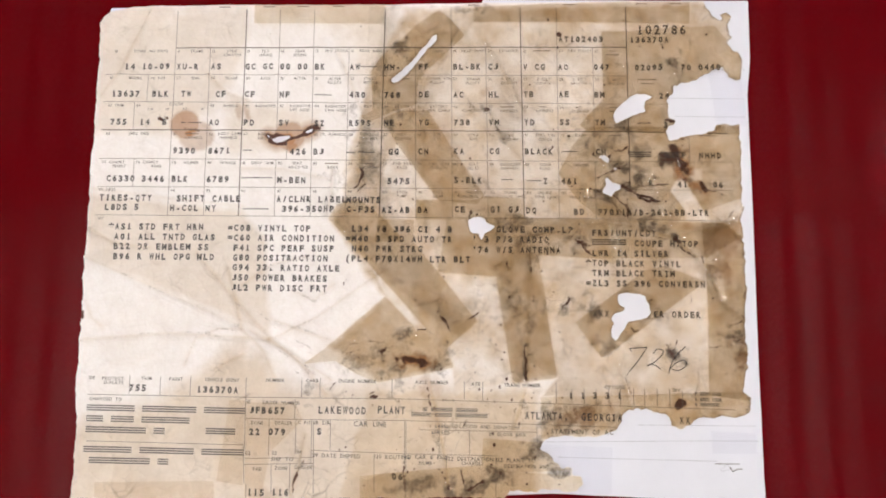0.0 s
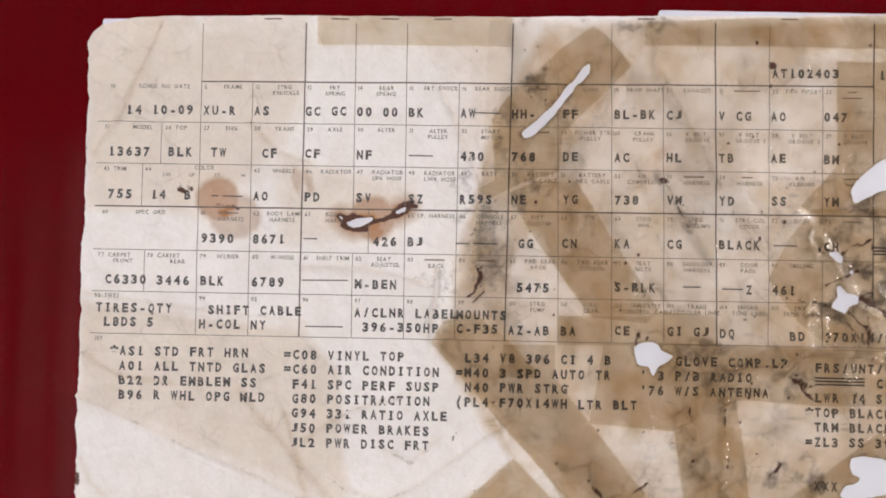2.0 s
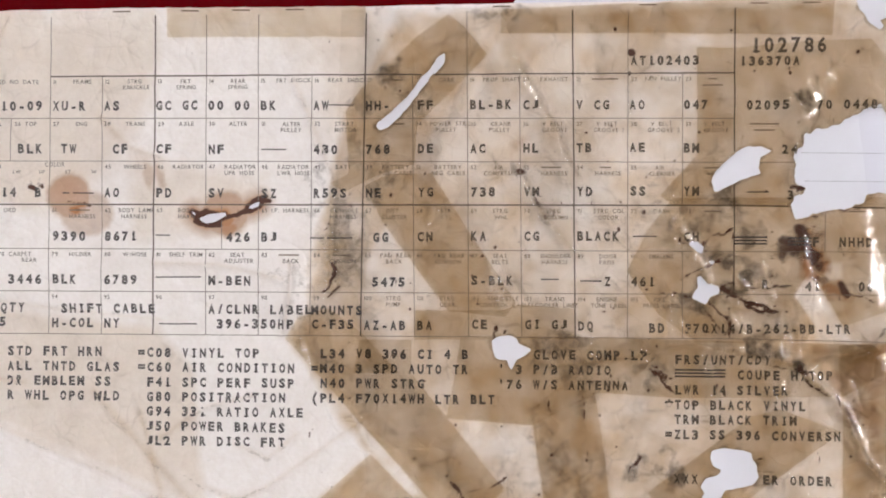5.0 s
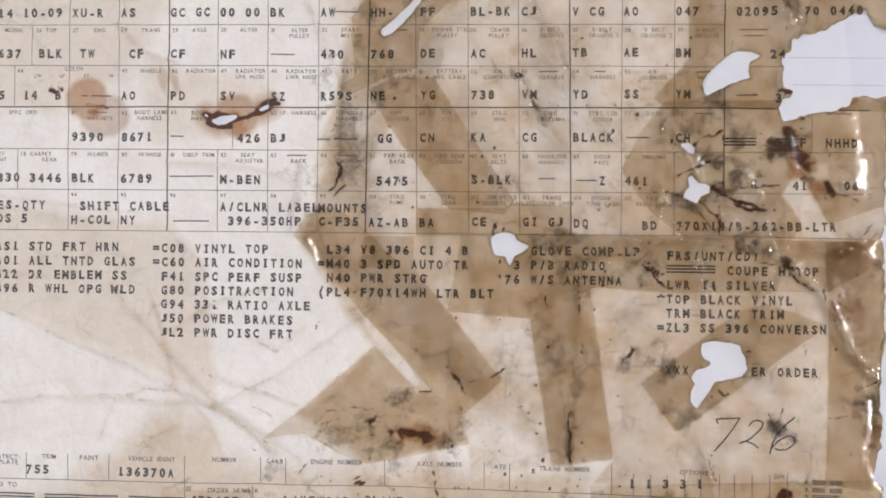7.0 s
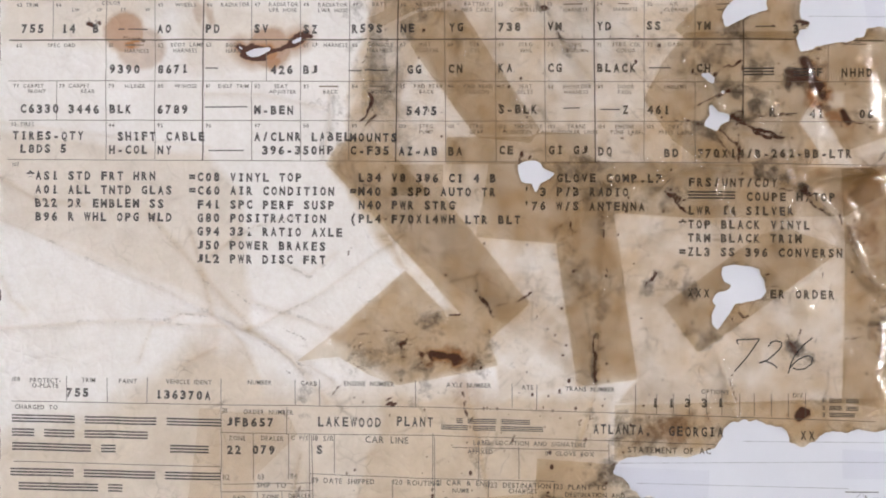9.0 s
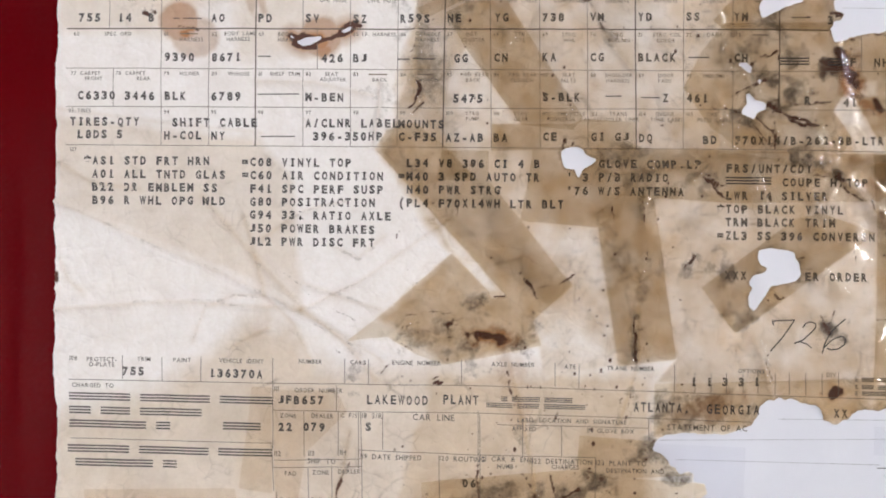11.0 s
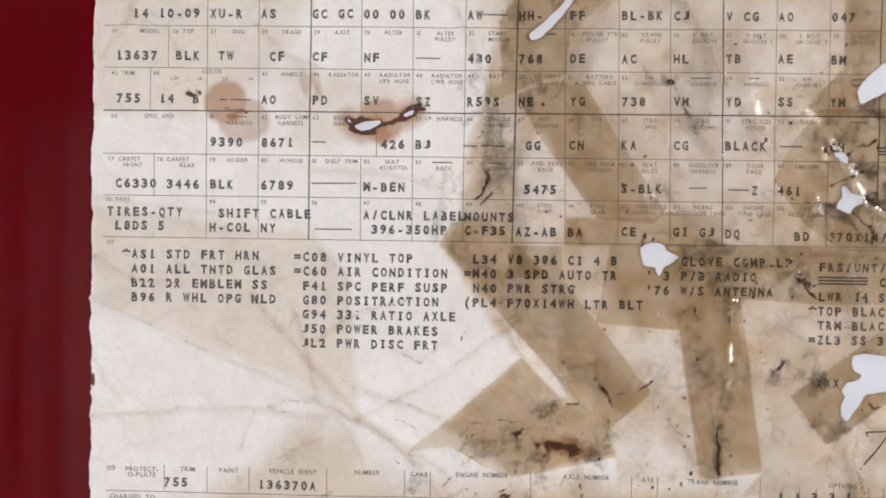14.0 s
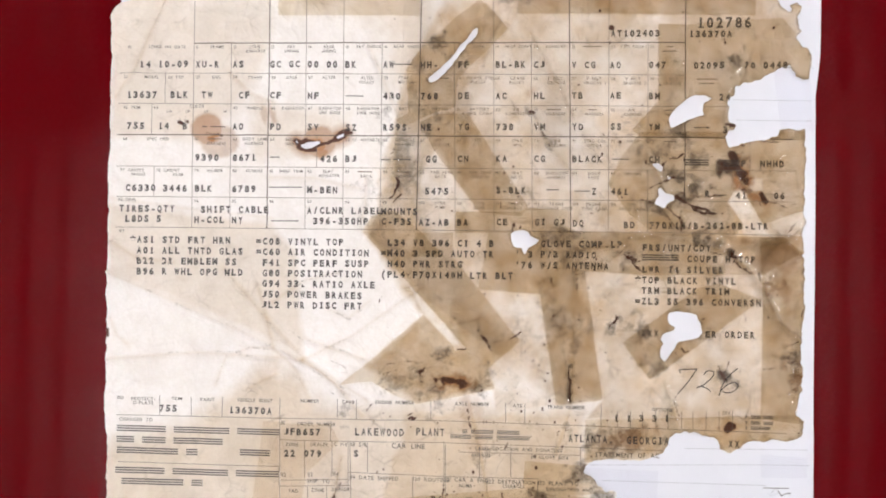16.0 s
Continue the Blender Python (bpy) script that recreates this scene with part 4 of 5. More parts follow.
crack([(-71.8, 64.5), (-69.6, 64.3), (-70.2, 63.5), (-68.5, 61.4), (-65.8, 61.1)], 0.9, 1.0)
crack([(-70.7, 65.0), (-68.0, 64.3)], 0.8, 1.0)
crack([(-65.8, 61.1), (-63.0, 61.8), (-60.9, 63.2), (-57.6, 64.5)], 0.8, 1.0)
crack([(-57.6, 64.7), (-54.9, 66.2), (-53.3, 67.7), (-49.7, 68.7)], 1.1, 1.0)
crack([(-56.5, 64.5), (-53.8, 65.5), (-51.6, 66.8)], 0.7, 1.0)
# cracks and scuffs dark with dirt: broken line, half width, depth of colour
crack([(-31.0, 50.9), (-30.1, 48.2), (-30.6, 45.6), (-31.5, 43.0), (-33.4, 42.0)], 0.55, 0.95)
crack([(-30.8, 41.7), (-25.9, 40.5), (-22.9, 41.4)], 0.4, 0.5)
crack([(-37.2, 57.5), (-34.3, 59.3), (-32.2, 61.9)], 0.4, 0.6)
crack([(-23.6, 62.9), (-27.9, 62.8), (-32.2, 62.8)], 0.35, 0.5)
crack([(14.6, 32.3), (15.2, 32.9), (15.6, 32.0)], 0.6, 0.9)
crack([(17.9, 30.6), (18.3, 31.5)], 0.5, 0.9)
crack([(28.7, 69.6), (30.9, 65.3), (32.2, 63.6)], 0.4, 0.5)
crack([(25.7, 70.0), (27.4, 67.0), (29.2, 64.0)], 1.0, 0.7)
crack([(33.4, 31.9), (35.6, 29.3), (38.6, 29.8)], 0.5, 0.6)
crack([(-4.9, 47.6), (-0.2, 47.7), (5.8, 46.1)], 0.4, 0.5)
crack([(70.0, 57.9), (73.0, 56.6), (75.5, 58.4), (79.8, 60.2), (81.9, 61.1)], 0.5, 0.85)
crack([(71.8, 48.0), (75.6, 51.1), (79.9, 52.9), (84.1, 53.8)], 0.5, 0.8)
crack([(78.7, 44.3), (82.1, 42.6), (85.1, 40.9), (90.2, 39.7), (94.5, 38.0), (91.1, 37.4), (86.0, 39.6)], 0.65, 0.9)
crack([(61.1, 43.6), (66.2, 42.4), (71.4, 41.6)], 0.45, 0.7)
crack([(75.7, 40.8), (78.3, 37.8), (80.4, 35.3), (81.8, 31.0), (80.1, 28.9)], 0.55, 0.8)
crack([(81.9, 61.1), (82.2, 53.3), (82.2, 44.8)], 0.5, 0.75)
crack([(78.7, 43.8), (82.1, 46.0), (83.4, 43.5)], 0.5, 0.7)
crack([(82.1, 45.6), (86.8, 45.5), (91.9, 44.9), (97.0, 44.9)], 0.45, 0.6)
crack([(91.8, 52.6), (97.0, 52.2), (100.4, 52.7)], 0.4, 0.55)
crack([(114.2, 43.0), (121.0, 41.0), (124.9, 42.3)], 0.5, 0.7)
crack([(92.1, 22.8), (98.9, 22.3), (103.2, 21.7)], 0.5, 0.8)
crack([(101.1, 21.4), (104.1, 17.6), (108.4, 14.9)], 0.5, 0.8)
crack([(99.3, 24.8), (100.7, 22.7), (102.4, 21.0)], 0.6, 0.9)
crack([(111.4, 15.2), (111.7, 11.7)], 0.55, 0.8)
crack([(58.7, 22.1), (62.2, 18.8), (65.7, 14.5)], 0.6, 0.8)
crack([(61.3, 20.5), (62.9, 19.2)], 0.8, 0.7)
crack([(113.0, 28.0), (121.1, 29.8), (127.5, 36.3)], 0.5, 0.5)
crack([(65.2, 60.0), (64.8, 58.7), (68.7, 57.5)], 0.5, 0.6)
crack([(56.1, -3.1), (54.3, -6.5), (53.3, -9.5)], 1.1, 0.75)
crack([(96.3, -21.3), (98.9, -26.4), (97.6, -28.1)], 0.6, 0.8)
crack([(100.6, -20.0), (98.9, -24.7)], 0.6, 0.7)
crack([(119.6, -3.9), (124.8, -8.5), (129.1, -11.5)], 0.5, 0.7)
crack([(113.4, -22.8), (121.5, -21.4), (126.6, -18.8)], 0.5, 0.6)
crack([(80.9, -14.7), (82.6, -16.4), (83.9, -15.7)], 0.5, 0.7)
crack([(89.6, -3.6), (91.9, -3.6)], 0.5, 0.7)
crack([(128.6, 3.0), (129.7, 1.3), (128.6, -2.9)], 0.5, 0.7)
crack([(78.1, -35.2), (80.2, -39.4), (81.5, -41.9)], 0.4, 0.5)
crack([(106.1, -1.5), (106.7, -4.1)], 0.5, 0.6)
crack([(121.8, -5.6), (124.0, -13.2), (126.5, -11.5)], 0.4, 0.6)
crack([(4.0, -11.7), (5.0, -13.0), (6.6, -15.3)], 0.7, 0.9)
crack([(7.4, -14.2), (11.7, -12.9)], 0.5, 0.8)
crack([(15.9, -10.0), (18.5, -9.4)], 0.45, 0.8)
crack([(-19.0, 9.8), (-18.1, 8.1), (-15.1, 7.7)], 0.5, 0.7)
crack([(38.3, -35.5), (38.6, -31.7), (37.9, -27.5)], 0.9, 0.95)
crack([(37.9, -27.5), (37.9, -22.4)], 0.5, 0.75)
crack([(30.6, 11.7), (31.6, 5.8), (32.2, 0.6)], 0.7, 0.7)
crack([(40.0, 15.3), (41.0, 7.6), (40.1, 2.9), (41.3, -3.5)], 0.5, 0.7)
crack([(5.8, -21.1), (5.7, -23.6)], 0.7, 0.8)
crack([(-7.1, -17.2), (-3.2, -16.1)], 0.6, 0.8)
crack([(-39.5, -23.0), (-26.7, -21.9), (-19.0, -21.4)], 0.4, 0.5)
crack([(-35.1, -28.5), (-27.5, -27.5), (-18.9, -29.5)], 0.4, 0.5)
crack([(23.9, -30.6), (26.4, -31.0), (32.0, -30.9)], 0.4, 0.5)
crack([(-25.4, 7.6), (-18.5, 6.8)], 0.5, 0.7)
crack([(25.2, 1.8), (32.0, 1.9)], 0.5, 0.6)
crack([(-36.8, -30.2), (-30.8, -35.2)], 0.4, 0.6)
crack([(-52.2, -30.8), (-45.3, -35.4)], 0.5, 0.6)
crack([(-24.5, -44.1), (-23.3, -43.2)], 0.8, 0.9)
crack([(-2.2, -40.3), (-0.8, -44.8), (0.1, -47.9)], 0.6, 0.7)
crack([(3.8, -72.1), (5.4, -75.6), (7.1, -80.0)], 0.9, 0.85)
crack([(11.7, -80.8), (16.2, -79.4), (20.2, -76.8)], 0.9, 0.8)
crack([(2.9, -55.4), (3.1, -66.9)], 0.4, 0.6)
crack([(-1.9, -63.9), (0.8, -66.5)], 0.5, 0.6)
crack([(37.9, -41.7), (36.5, -47.1), (35.6, -52.0)], 0.5, 0.6)
crack([(21.0, -40.5), (24.2, -40.5), (27.9, -40.0)], 0.4, 0.5)
crack([(11.7, -72.1), (13.1, -79.0), (12.2, -82.5)], 0.6, 0.7)
crack([(-10.8, -71.4), (-10.7, -82.7)], 0.6, 0.7)
crack([(29.7, -77.2), (31.5, -78.0)], 0.6, 0.7)
crack([(-55.0, -81.3), (-54.3, -76.1), (-51.8, -69.1)], 0.7, 0.8)
crack([(-55.3, -45.3), (-54.6, -53.3)], 0.4, 0.5)
crack([(-2.7, -77.9), (1.9, -80.0), (2.3, -82.6)], 0.6, 0.7)
crack([(73.1, -44.7), (72.4, -47.6), (73.5, -48.4)], 0.5, 0.6)
crack([(43.9, -61.6), (46.1, -60.5)], 0.5, 0.8)
crack([(63.7, -59.5), (65.6, -59.6)], 0.5, 0.9)
crack([(47.6, -66.3), (49.9, -68.1)], 0.5, 0.8)
crack([(78.2, -35.8), (80.5, -39.8), (81.9, -42.4)], 0.5, 0.7)
crack([(-23.4, -44.6), (-22.1, -43.4)], 0.6, 0.9)
crack([(-64.8, -37.0), (-60.1, -41.6), (-55.5, -48.5)], 0.35, 0.5)
crack([(-73.1, -9.4), (-61.5, -18.6), (-41.8, -28.8)], 0.4, 0.5)
crack([(-69.6, -17.5), (-62.6, -24.3), (-54.4, -34.7)], 0.35, 0.45)
crack([(-37.2, -26.5), (-26.8, -24.1), (-17.6, -25.1)], 0.4, 0.5)
crack([(-41.7, -41.5), (-39.4, -38.0), (-24.4, -36.7)], 0.4, 0.5)
crack([(98.3, 73.3), (101.0, 73.0), (100.1, 72.1)], 0.5, 0.8)
crack([(99.5, 73.6), (101.0, 73.0)], 0.8, 0.95)
crack([(103.9, 65.0), (106.2, 64.7)], 0.6, 0.8)
crack([(119.0, 66.7), (111.4, 67.0)], 0.5, 0.7)
crack([(88.8, 66.5), (92.3, 61.9), (93.5, 60.7)], 0.4, 0.6)
crack([(92.3, 56.0), (94.1, 56.9), (93.5, 54.3)], 0.4, 0.6)
crack([(-106.3, 66.8), (-103.6, 66.3), (-99.8, 66.1)], 0.7, 0.8)
crack([(-144.5, 83.8), (-144.2, 82.5)], 0.9, 1)
crack([(-144.2, -10.7), (-144.0, -12.9)], 0.9, 1)
crack([(-116.8, 72.6), (-115.2, 72.1), (-113.5, 71.2), (-114.6, 72.6)], 0.8, 0.95)
# scorched black
char = np.maximum(char, 0.90 * GRIT * blot(104.3, 52.8, 3.0, 5.5, 0.1, 1.5))
char = np.maximum(char, 0.76 * GRIT * blot(103.0, 56.6, 3.0, 2.2, 0.0, 1.5))
char = np.maximum(char, 0.81 * GRIT * blot(107.7, 47.2, 2.2, 1.6, -0.4, 1.5))
char = np.maximum(char, 0.81 * GRIT * blot(112.5, 44.3, 3.6, 1.8, -0.3, 1.5))
char = np.maximum(char, 0.85 * GRIT * blot(-10.8, -29.0, 5, 2.0, -0.1, 1.5))
char = np.maximum(char, 0.76 * GRIT * blot(-4.3, -29.8, 4, 1.4, -0.1, 1.5))
char = np.maximum(char, 0.71 * GRIT * blot(-19.4, -24.8, 1.4, 2, 0.0, 1.5))
char = np.maximum(char, 0.85 * GRIT * blot(100.5, -45.4, 2.6, 1.8, 0.0, 1.5))
char = np.maximum(char, 0.76 * GRIT * blot(100.7, 22.7, 2.0, 1.8, 0.0, 1.5))
char = np.maximum(char, 0.76 * GRIT * blot(98.5, -26.2, 1.8, 2.4, 0.3, 1.5))
char = np.maximum(char, 0.71 * GRIT * blot(25.6, -73.4, 3, 1.8, 0.3, 1.5))
char = np.maximum(char, 0.57 * GRIT * blot(98.2, 55.7, 3.5, 2.2, 0.0, 1.5))
# strewn specks
dots = np.random.RandomState(8)
for k in range(520):
    x, y = dots.uniform(-38, 134), dots.uniform(-82, 118)
    if k % 4 == 0:
        x, y = dots.uniform(-20, 60), dots.uniform(-85, -30)
    near = window([(x, y)], 2)
    char[near] = np.maximum(char[near], dots.uniform(0.35, 0.85) * np.clip(1.3 - np.hypot(LX[near] - x, (LY[near] - y) * dots.uniform(0.6, 1.6)) / dots.uniform(0.3, 0.75), 0, 1))
layer("char", char)
layer("grime_and_shade", grime_and_shade)

# ---- tape on the form ----
TAPES = [[(-78.6, 123.1), (-22.4, 124.4), (-22.6, 114.7), (-78.4, 114.1)]]
TAPES.append([(16.0, 122.7), (110.2, 127.7), (109.4, 116.2), (55.6, 116.4), (15.9, 115.9)])
TAPES.append([(1.0, 121.2), (4.8, 118.5), (12.3, 110.0), (6.2, 103.5), (-7.4, 90.0), (-8.1, 78.8), (-17.8, 75.9), (-28.0, 70.6), (-31.9, 73.1), (-26.7, 75.9), (-27.2, 85.9), (-27.7, 93.5), (-23.6, 99.7), (-17.6, 105.2), (-13.0, 109.8), (-7.8, 114.9)])
TAPES.append([(-22.4, 72.4), (-15.2, 75.9), (-3.1, 76.1), (6.9, 60.7), (21.1, 39.8), (17.9, 35.9), (1.6, 37.4), (-16.7, 62.1)])
TAPES.append([(-7.4, 37.5), (17.9, 37.8), (20.5, 39.4), (37.6, 38.3), (37.7, 29.8), (-7.7, 29.2)])
TAPES.append([(-44.1, 29.1), (-40.4, 35.2), (-31.8, 37.9), (-21.9, 30.3), (-11.8, 19.7), (-24.7, 19.6), (-13.4, 6.0), (6.6, -15.5), (-2.8, -16.1), (-15.8, -1.7), (-24.5, 7.6), (-34.5, 19.0)])
TAPES.append([(-23.1, 29.0), (-8.5, 29.1), (-8.4, 19.8), (2.0, 7.1), (15.5, -9.8), (18.5, -12.4), (6.6, -15.5), (-13.4, 6.0), (-24.7, 19.6)])
TAPES.append([(-19.7, -3.1), (-8.0, -14.9), (-7.1, -17.2), (-2.8, -16.1), (6.6, -15.5), (18.5, -12.4), (5.8, -24.1), (8.7, -31.7), (-5.4, -34.9), (-21.9, -37.9), (-30.8, -34.7), (-39.7, -29.4), (-52.2, -30.8), (-40.4, -21.7)])
TAPES.append([(26.3, 2.7), (25.6, 9.8), (33.2, 16.0), (43.1, 15.1), (44.3, 9.6), (50.8, -35.6), (32.7, -37.9)])
TAPES.append([(58.4, -13.1), (76.5, 0.2), (87.1, 8.5), (95.6, 10.7), (112.8, 4.5), (106.0, -0.3), (95.8, -8.1), (74.6, -23.7), (69.0, -27.2)])
TAPES.append([(71.3, 112.6), (82.3, 112.4), (94.8, 113.7), (108.5, 114.8), (120.5, 115.3), (130.9, 102.5), (130.3, 67.2), (64.7, 67.7), (61.3, 70.6), (71.6, 82.0)])
TAPES.append([(64.7, 69.8), (130.2, 70.7), (130.4, 40.2), (113.0, 34.0), (103.8, 50.2), (99.2, 42.8), (105.3, 33.9), (102.3, 29.6), (71.5, 29.2), (61.2, 36.8), (52.0, 49.1), (57.9, 60.8)])
TAPES.append([(4.0, 19.9), (5.4, 29.8), (35.5, 30.4), (121.1, 29.0), (128.4, 23.1), (113.1, 14.3), (65.6, 13.5), (44.2, 14.8), (25.7, 5.4), (1.5, 7.2)])
TAPES.append([(111.7, 28.9), (131.4, 30.0), (132.7, -44.6), (112.5, -41.9), (113.2, 1.1)])
TAPES.append([(44.1, -43.3), (95.2, -41.5), (113.5, -40.8), (131.9, -40.2), (132.0, -50.5), (95.3, -57.6), (43.9, -59.8)])
TAPES.append([(-28.5, -74.9), (2.7, -71.7), (20.2, -70.2), (31.5, -72.8), (40.5, -73.1), (61.2, -74.2), (61.1, -82.1), (29.7, -84.1), (-28.2, -86.3)])
TAPES.append([(20.8, -59.7), (43.3, -61.2), (49.5, -69.1), (56.7, -71.7), (31.5, -73.2), (20.2, -70.2)])
for n, ring in enumerate(TAPES):
    edge = within(LX, LY, ring) + 0.25 * (cloudy(LX, LY, 3, 151 + n) - 0.5)
    sheet("brown_tape", np.minimum(edge, SHEET - 0.1), 0.30 + 0.03 * (n % 4), BROWN_TAPE, form, "yellowed brown sticky tape")
PALE = [[(-81.9, -45.5), (-75.6, -45.6), (-75.4, -64.1), (-75.2, -78.9), (-85.6, -77.3), (-83.0, -57.1)],
        [(-75.3, -46.3), (-55.3, -46.6), (-51.9, -53.2), (-64.5, -65.7), (-67.4, -83.2), (-74.1, -83.2)],
        [(-133.9, -78.1), (-86.5, -77.3), (-86.1, -84.7), (-133.4, -85.0)]]
for n, ring in enumerate(PALE):
    edge = within(LX, LY, ring) + 0.25 * (cloudy(LX, LY, 3, 181 + n) - 0.5)
    sheet("pale_tape", np.minimum(edge, SHEET - 0.1), 0.30 + 0.03 * n, PALE_TAPE, form, "thin yellowed sticky tape")
CLEAR = (
    [(-29.0, 122.0), (139.0, 127.0), (133.0, -42.0), (45.0, -43.0), (32.0, -36.0), (-18.0, 3.0), (-41.0, 28.0), (-31.0, 62.0)],
)
for ring in CLEAR:
    sheet("clear_tape", np.minimum(within(LX, LY, ring), SHEET - 0.05), 0.50, CLEAR_TAPE, form, "shiny wrinkled clear tape")

# ---- print and typing ----
GLYPHS = {}


def glyph(char_, bold):
    """A letter of the built-in font as points and faces, cap height 1."""
    key = (char_, bold)
    if key not in GLYPHS:
        curve = bpy.data.curves.new("letter", "FONT")
        curve.body, curve.size, curve.resolution_u, curve.offset = char_, 1.0, 2, bold
        ob = new("letter", curve)
        got = ob.evaluated_get(bpy.context.evaluated_depsgraph_get()).to_mesh()
        GLYPHS[key] = ([(v.co.x, v.co.y) for v in got.vertices], [tuple(p.vertices) for p in got.polygons])
        bpy.data.objects.remove(ob)
        bpy.data.curves.remove(curve)
    return GLYPHS[key]


CAP = max(y for x, y in glyph("H", 0.0)[0])
slip = random.Random(4)


def letters(name, text, x, y, pitch, cap, width, mat, bold, rise, fixed=True, tilt=0.0):
    """A line of writing: x is its start, y its middle, in millimetres."""
    verts, faces, at = [], [], 0.0
    for c in text:
        if c == " ":
            at += pitch
            continue
        pts, polys = glyph(c, bold)
        lo, hi = min(p[0] for p in pts), max(p[0] for p in pts)
        scale = cap / CAP
        wide = scale * width
        if fixed:
            if c.isalnum() and c not in "I1":
                wide = pitch * (0.70 if c not in "MW" else 0.80) / (hi - lo)
            shift = at + (pitch - (hi - lo) * wide) / 2 - lo * wide
            jy = slip.uniform(-0.06, 0.06)
        else:
            shift, jy = at - lo * wide, 0.0
        if not on_sheet(x + shift + (lo + hi) / 2 * wide, y):
            at += pitch
            continue
        start = len(verts)
        if c == "*":
            mx, my = (lo + hi) / 2, sum(p[1] for p in pts) / len(pts)
            pts = [(mx + (p[0] - mx) * 1.5, CAP * 0.55 + (p[1] - my) * 1.5) for p in pts]
        if fixed and c == "J":
            # its tail stops at the line
            low = min(p[1] for p in pts)
            pts = [(px, (py - low) * CAP / (CAP - low)) for px, py in pts]
        if fixed and c in "I1":
            # slab feet of the typing machine
            mid, arm, slab = (lo + hi) / 2 if c == "I" else hi - 0.05, 0.30 * CAP, 0.13 * CAP
            for v0, v1 in ((0.0, slab), (CAP - slab, CAP))[:2 if c == "I" else 1]:
                base = len(pts)
                pts = list(pts) + [(mid - arm, v0), (mid + arm, v0), (mid + arm, v1), (mid - arm, v1)]
                polys = list(polys) + [(base, base + 1, base + 2, base + 3)]
        for px, py in pts:
            u, v = shift + px * wide, (py - CAP / 2) * scale + jy
            verts.append((x + u, y + v + u * tilt))
        faces += [tuple(start + k for k in p) for p in polys]
        at += pitch if fixed else (hi - lo) * wide + pitch * 0.22
    if not verts:
        return None
    co = np.array(verts)
    z = height(co[:, 0], co[:, 1]) + rise
    return solid(name, list(zip(co[:, 0] / 1000, co[:, 1] / 1000, z / 1000)), faces, mat, form)


def lean(y):
    """How far a line of the form rises to the right, at a height on the sheet."""
    return float(np.interp(y, (-70.0, -45.0, 30.0, 66.0, 103.0), (-0.014, -0.013, 0.003, 0.008, 0.013)))


# past this line the ribbon ink has browned and faded
FADE_X = -19.0


def typed(text, x, y):
    letters("typed_text", text, x - 0.3, y, 2.49, 2.35, 0.95, RIBBON if x < FADE_X else FADED, 0.05, 0.25, True, lean(y))


def dash(x, y, x2, y2):
    strip("typed_dash", [(x, y), (x2, y2)], 0.36, RIBBON, form, 0.17)


def blocks(lengths, x, y, pitch=2.49, cap=2.3):
    """Words shown only as plain bars: three level bars a word."""
    tilt = lean(y)
    for n in lengths:
        wide = (n - 0.25) * pitch
        for v in (-0.40, 0.0, 0.40):
            strip("ink_bar", [(x, y + v * cap), (x + wide, y + v * cap + wide * tilt)], 0.22 * cap, RIBBON, form, 0.19)
        x += (n + 1) * pitch
        y += (n + 1) * pitch * tilt


def small(text, x, y, cap=1.15):
    letters("printed_label", text, x, y, cap * 0.9, cap, 0.92, DARK_PRINT if y < -30 else PRINT if x < FADE_X else PALE_PRINT, 0.012, 0.16, False, lean(y))


def big(text, x, y, pitch, cap):
    letters("printed_heading", text, x, y, pitch, cap, 0.95, RIBBON if y < 0 else FADED, 0.03, 0.17, True, lean(y))


def bar(x, y, w):
    strip("print_bar", [(x, y), (x + w, y + w * lean(y))], 0.4, PALE_PRINT, form, 0.16)


def rule(*points):
    strip("rule_line", points, 0.2, DARK_LINE if points[0][1] < -30 else LINE_INK, form, 0.15)


def heavy(*points):
    strip("rule_line", points, 0.40, HEAVY_INK, form, 0.155)


# the form's table of boxes: each upright line at the top and foot, each level line at its two ends
UPRIGHTS = ((-111.6, -111.3), (-96.8, -96.3), (-81.8, -81.7), (-67.3, -66.7), (-52.5, -51.8), (-37.3, -37.2), (-22.3, -22.9), (-8.9, -7.6), (6.6, 7.7), (21.4, 22.7), (36.5, 37.7), (52.0, 52.4), (67.4, 67.9), (82.1, 82.4))
LEVELS = ((102.7, 105.4), (90.8, 92.5), (78.7, 80.1), (66.4, 67.9), (53.9, 54.9), (41.9, 42.8), (29.8, 30.3))


def between(table, n):
    """Linear look-up in a table of pairs; it runs on past both ends."""
    k = min(max(int(math.floor(n)), 0), len(table) - 2)
    return tuple(table[k][q] + (table[k + 1][q] - table[k][q]) * (n - k) for q in (0, 1))


def at(i, j):
    """A place in the table: i boxes across, j rows down."""
    top, foot = between(UPRIGHTS, i)
    left, right = between(LEVELS, j)
    y = (left + right) / 2
    for k in range(2):
        x = top + (foot - top) * (103.0 - y) / 74.0
        y = left + (right - left) * (x - -111.0) / 194.0
    return x, y


for j, left, right in ((1, -2.0, 13), (2, -2.0, 15.2), (4, -2.0, 16.0), (5, -2.0, 16.0)):
    rule(at(left, j), at(right, j))
rule(at(-2.0, 6), at(13, 6), at(15.9, 6.05))
heavy(at(0, 0), at(13, 0))
heavy(at(-2.0, 3), at(13, 3), at(15.9, 3.05))
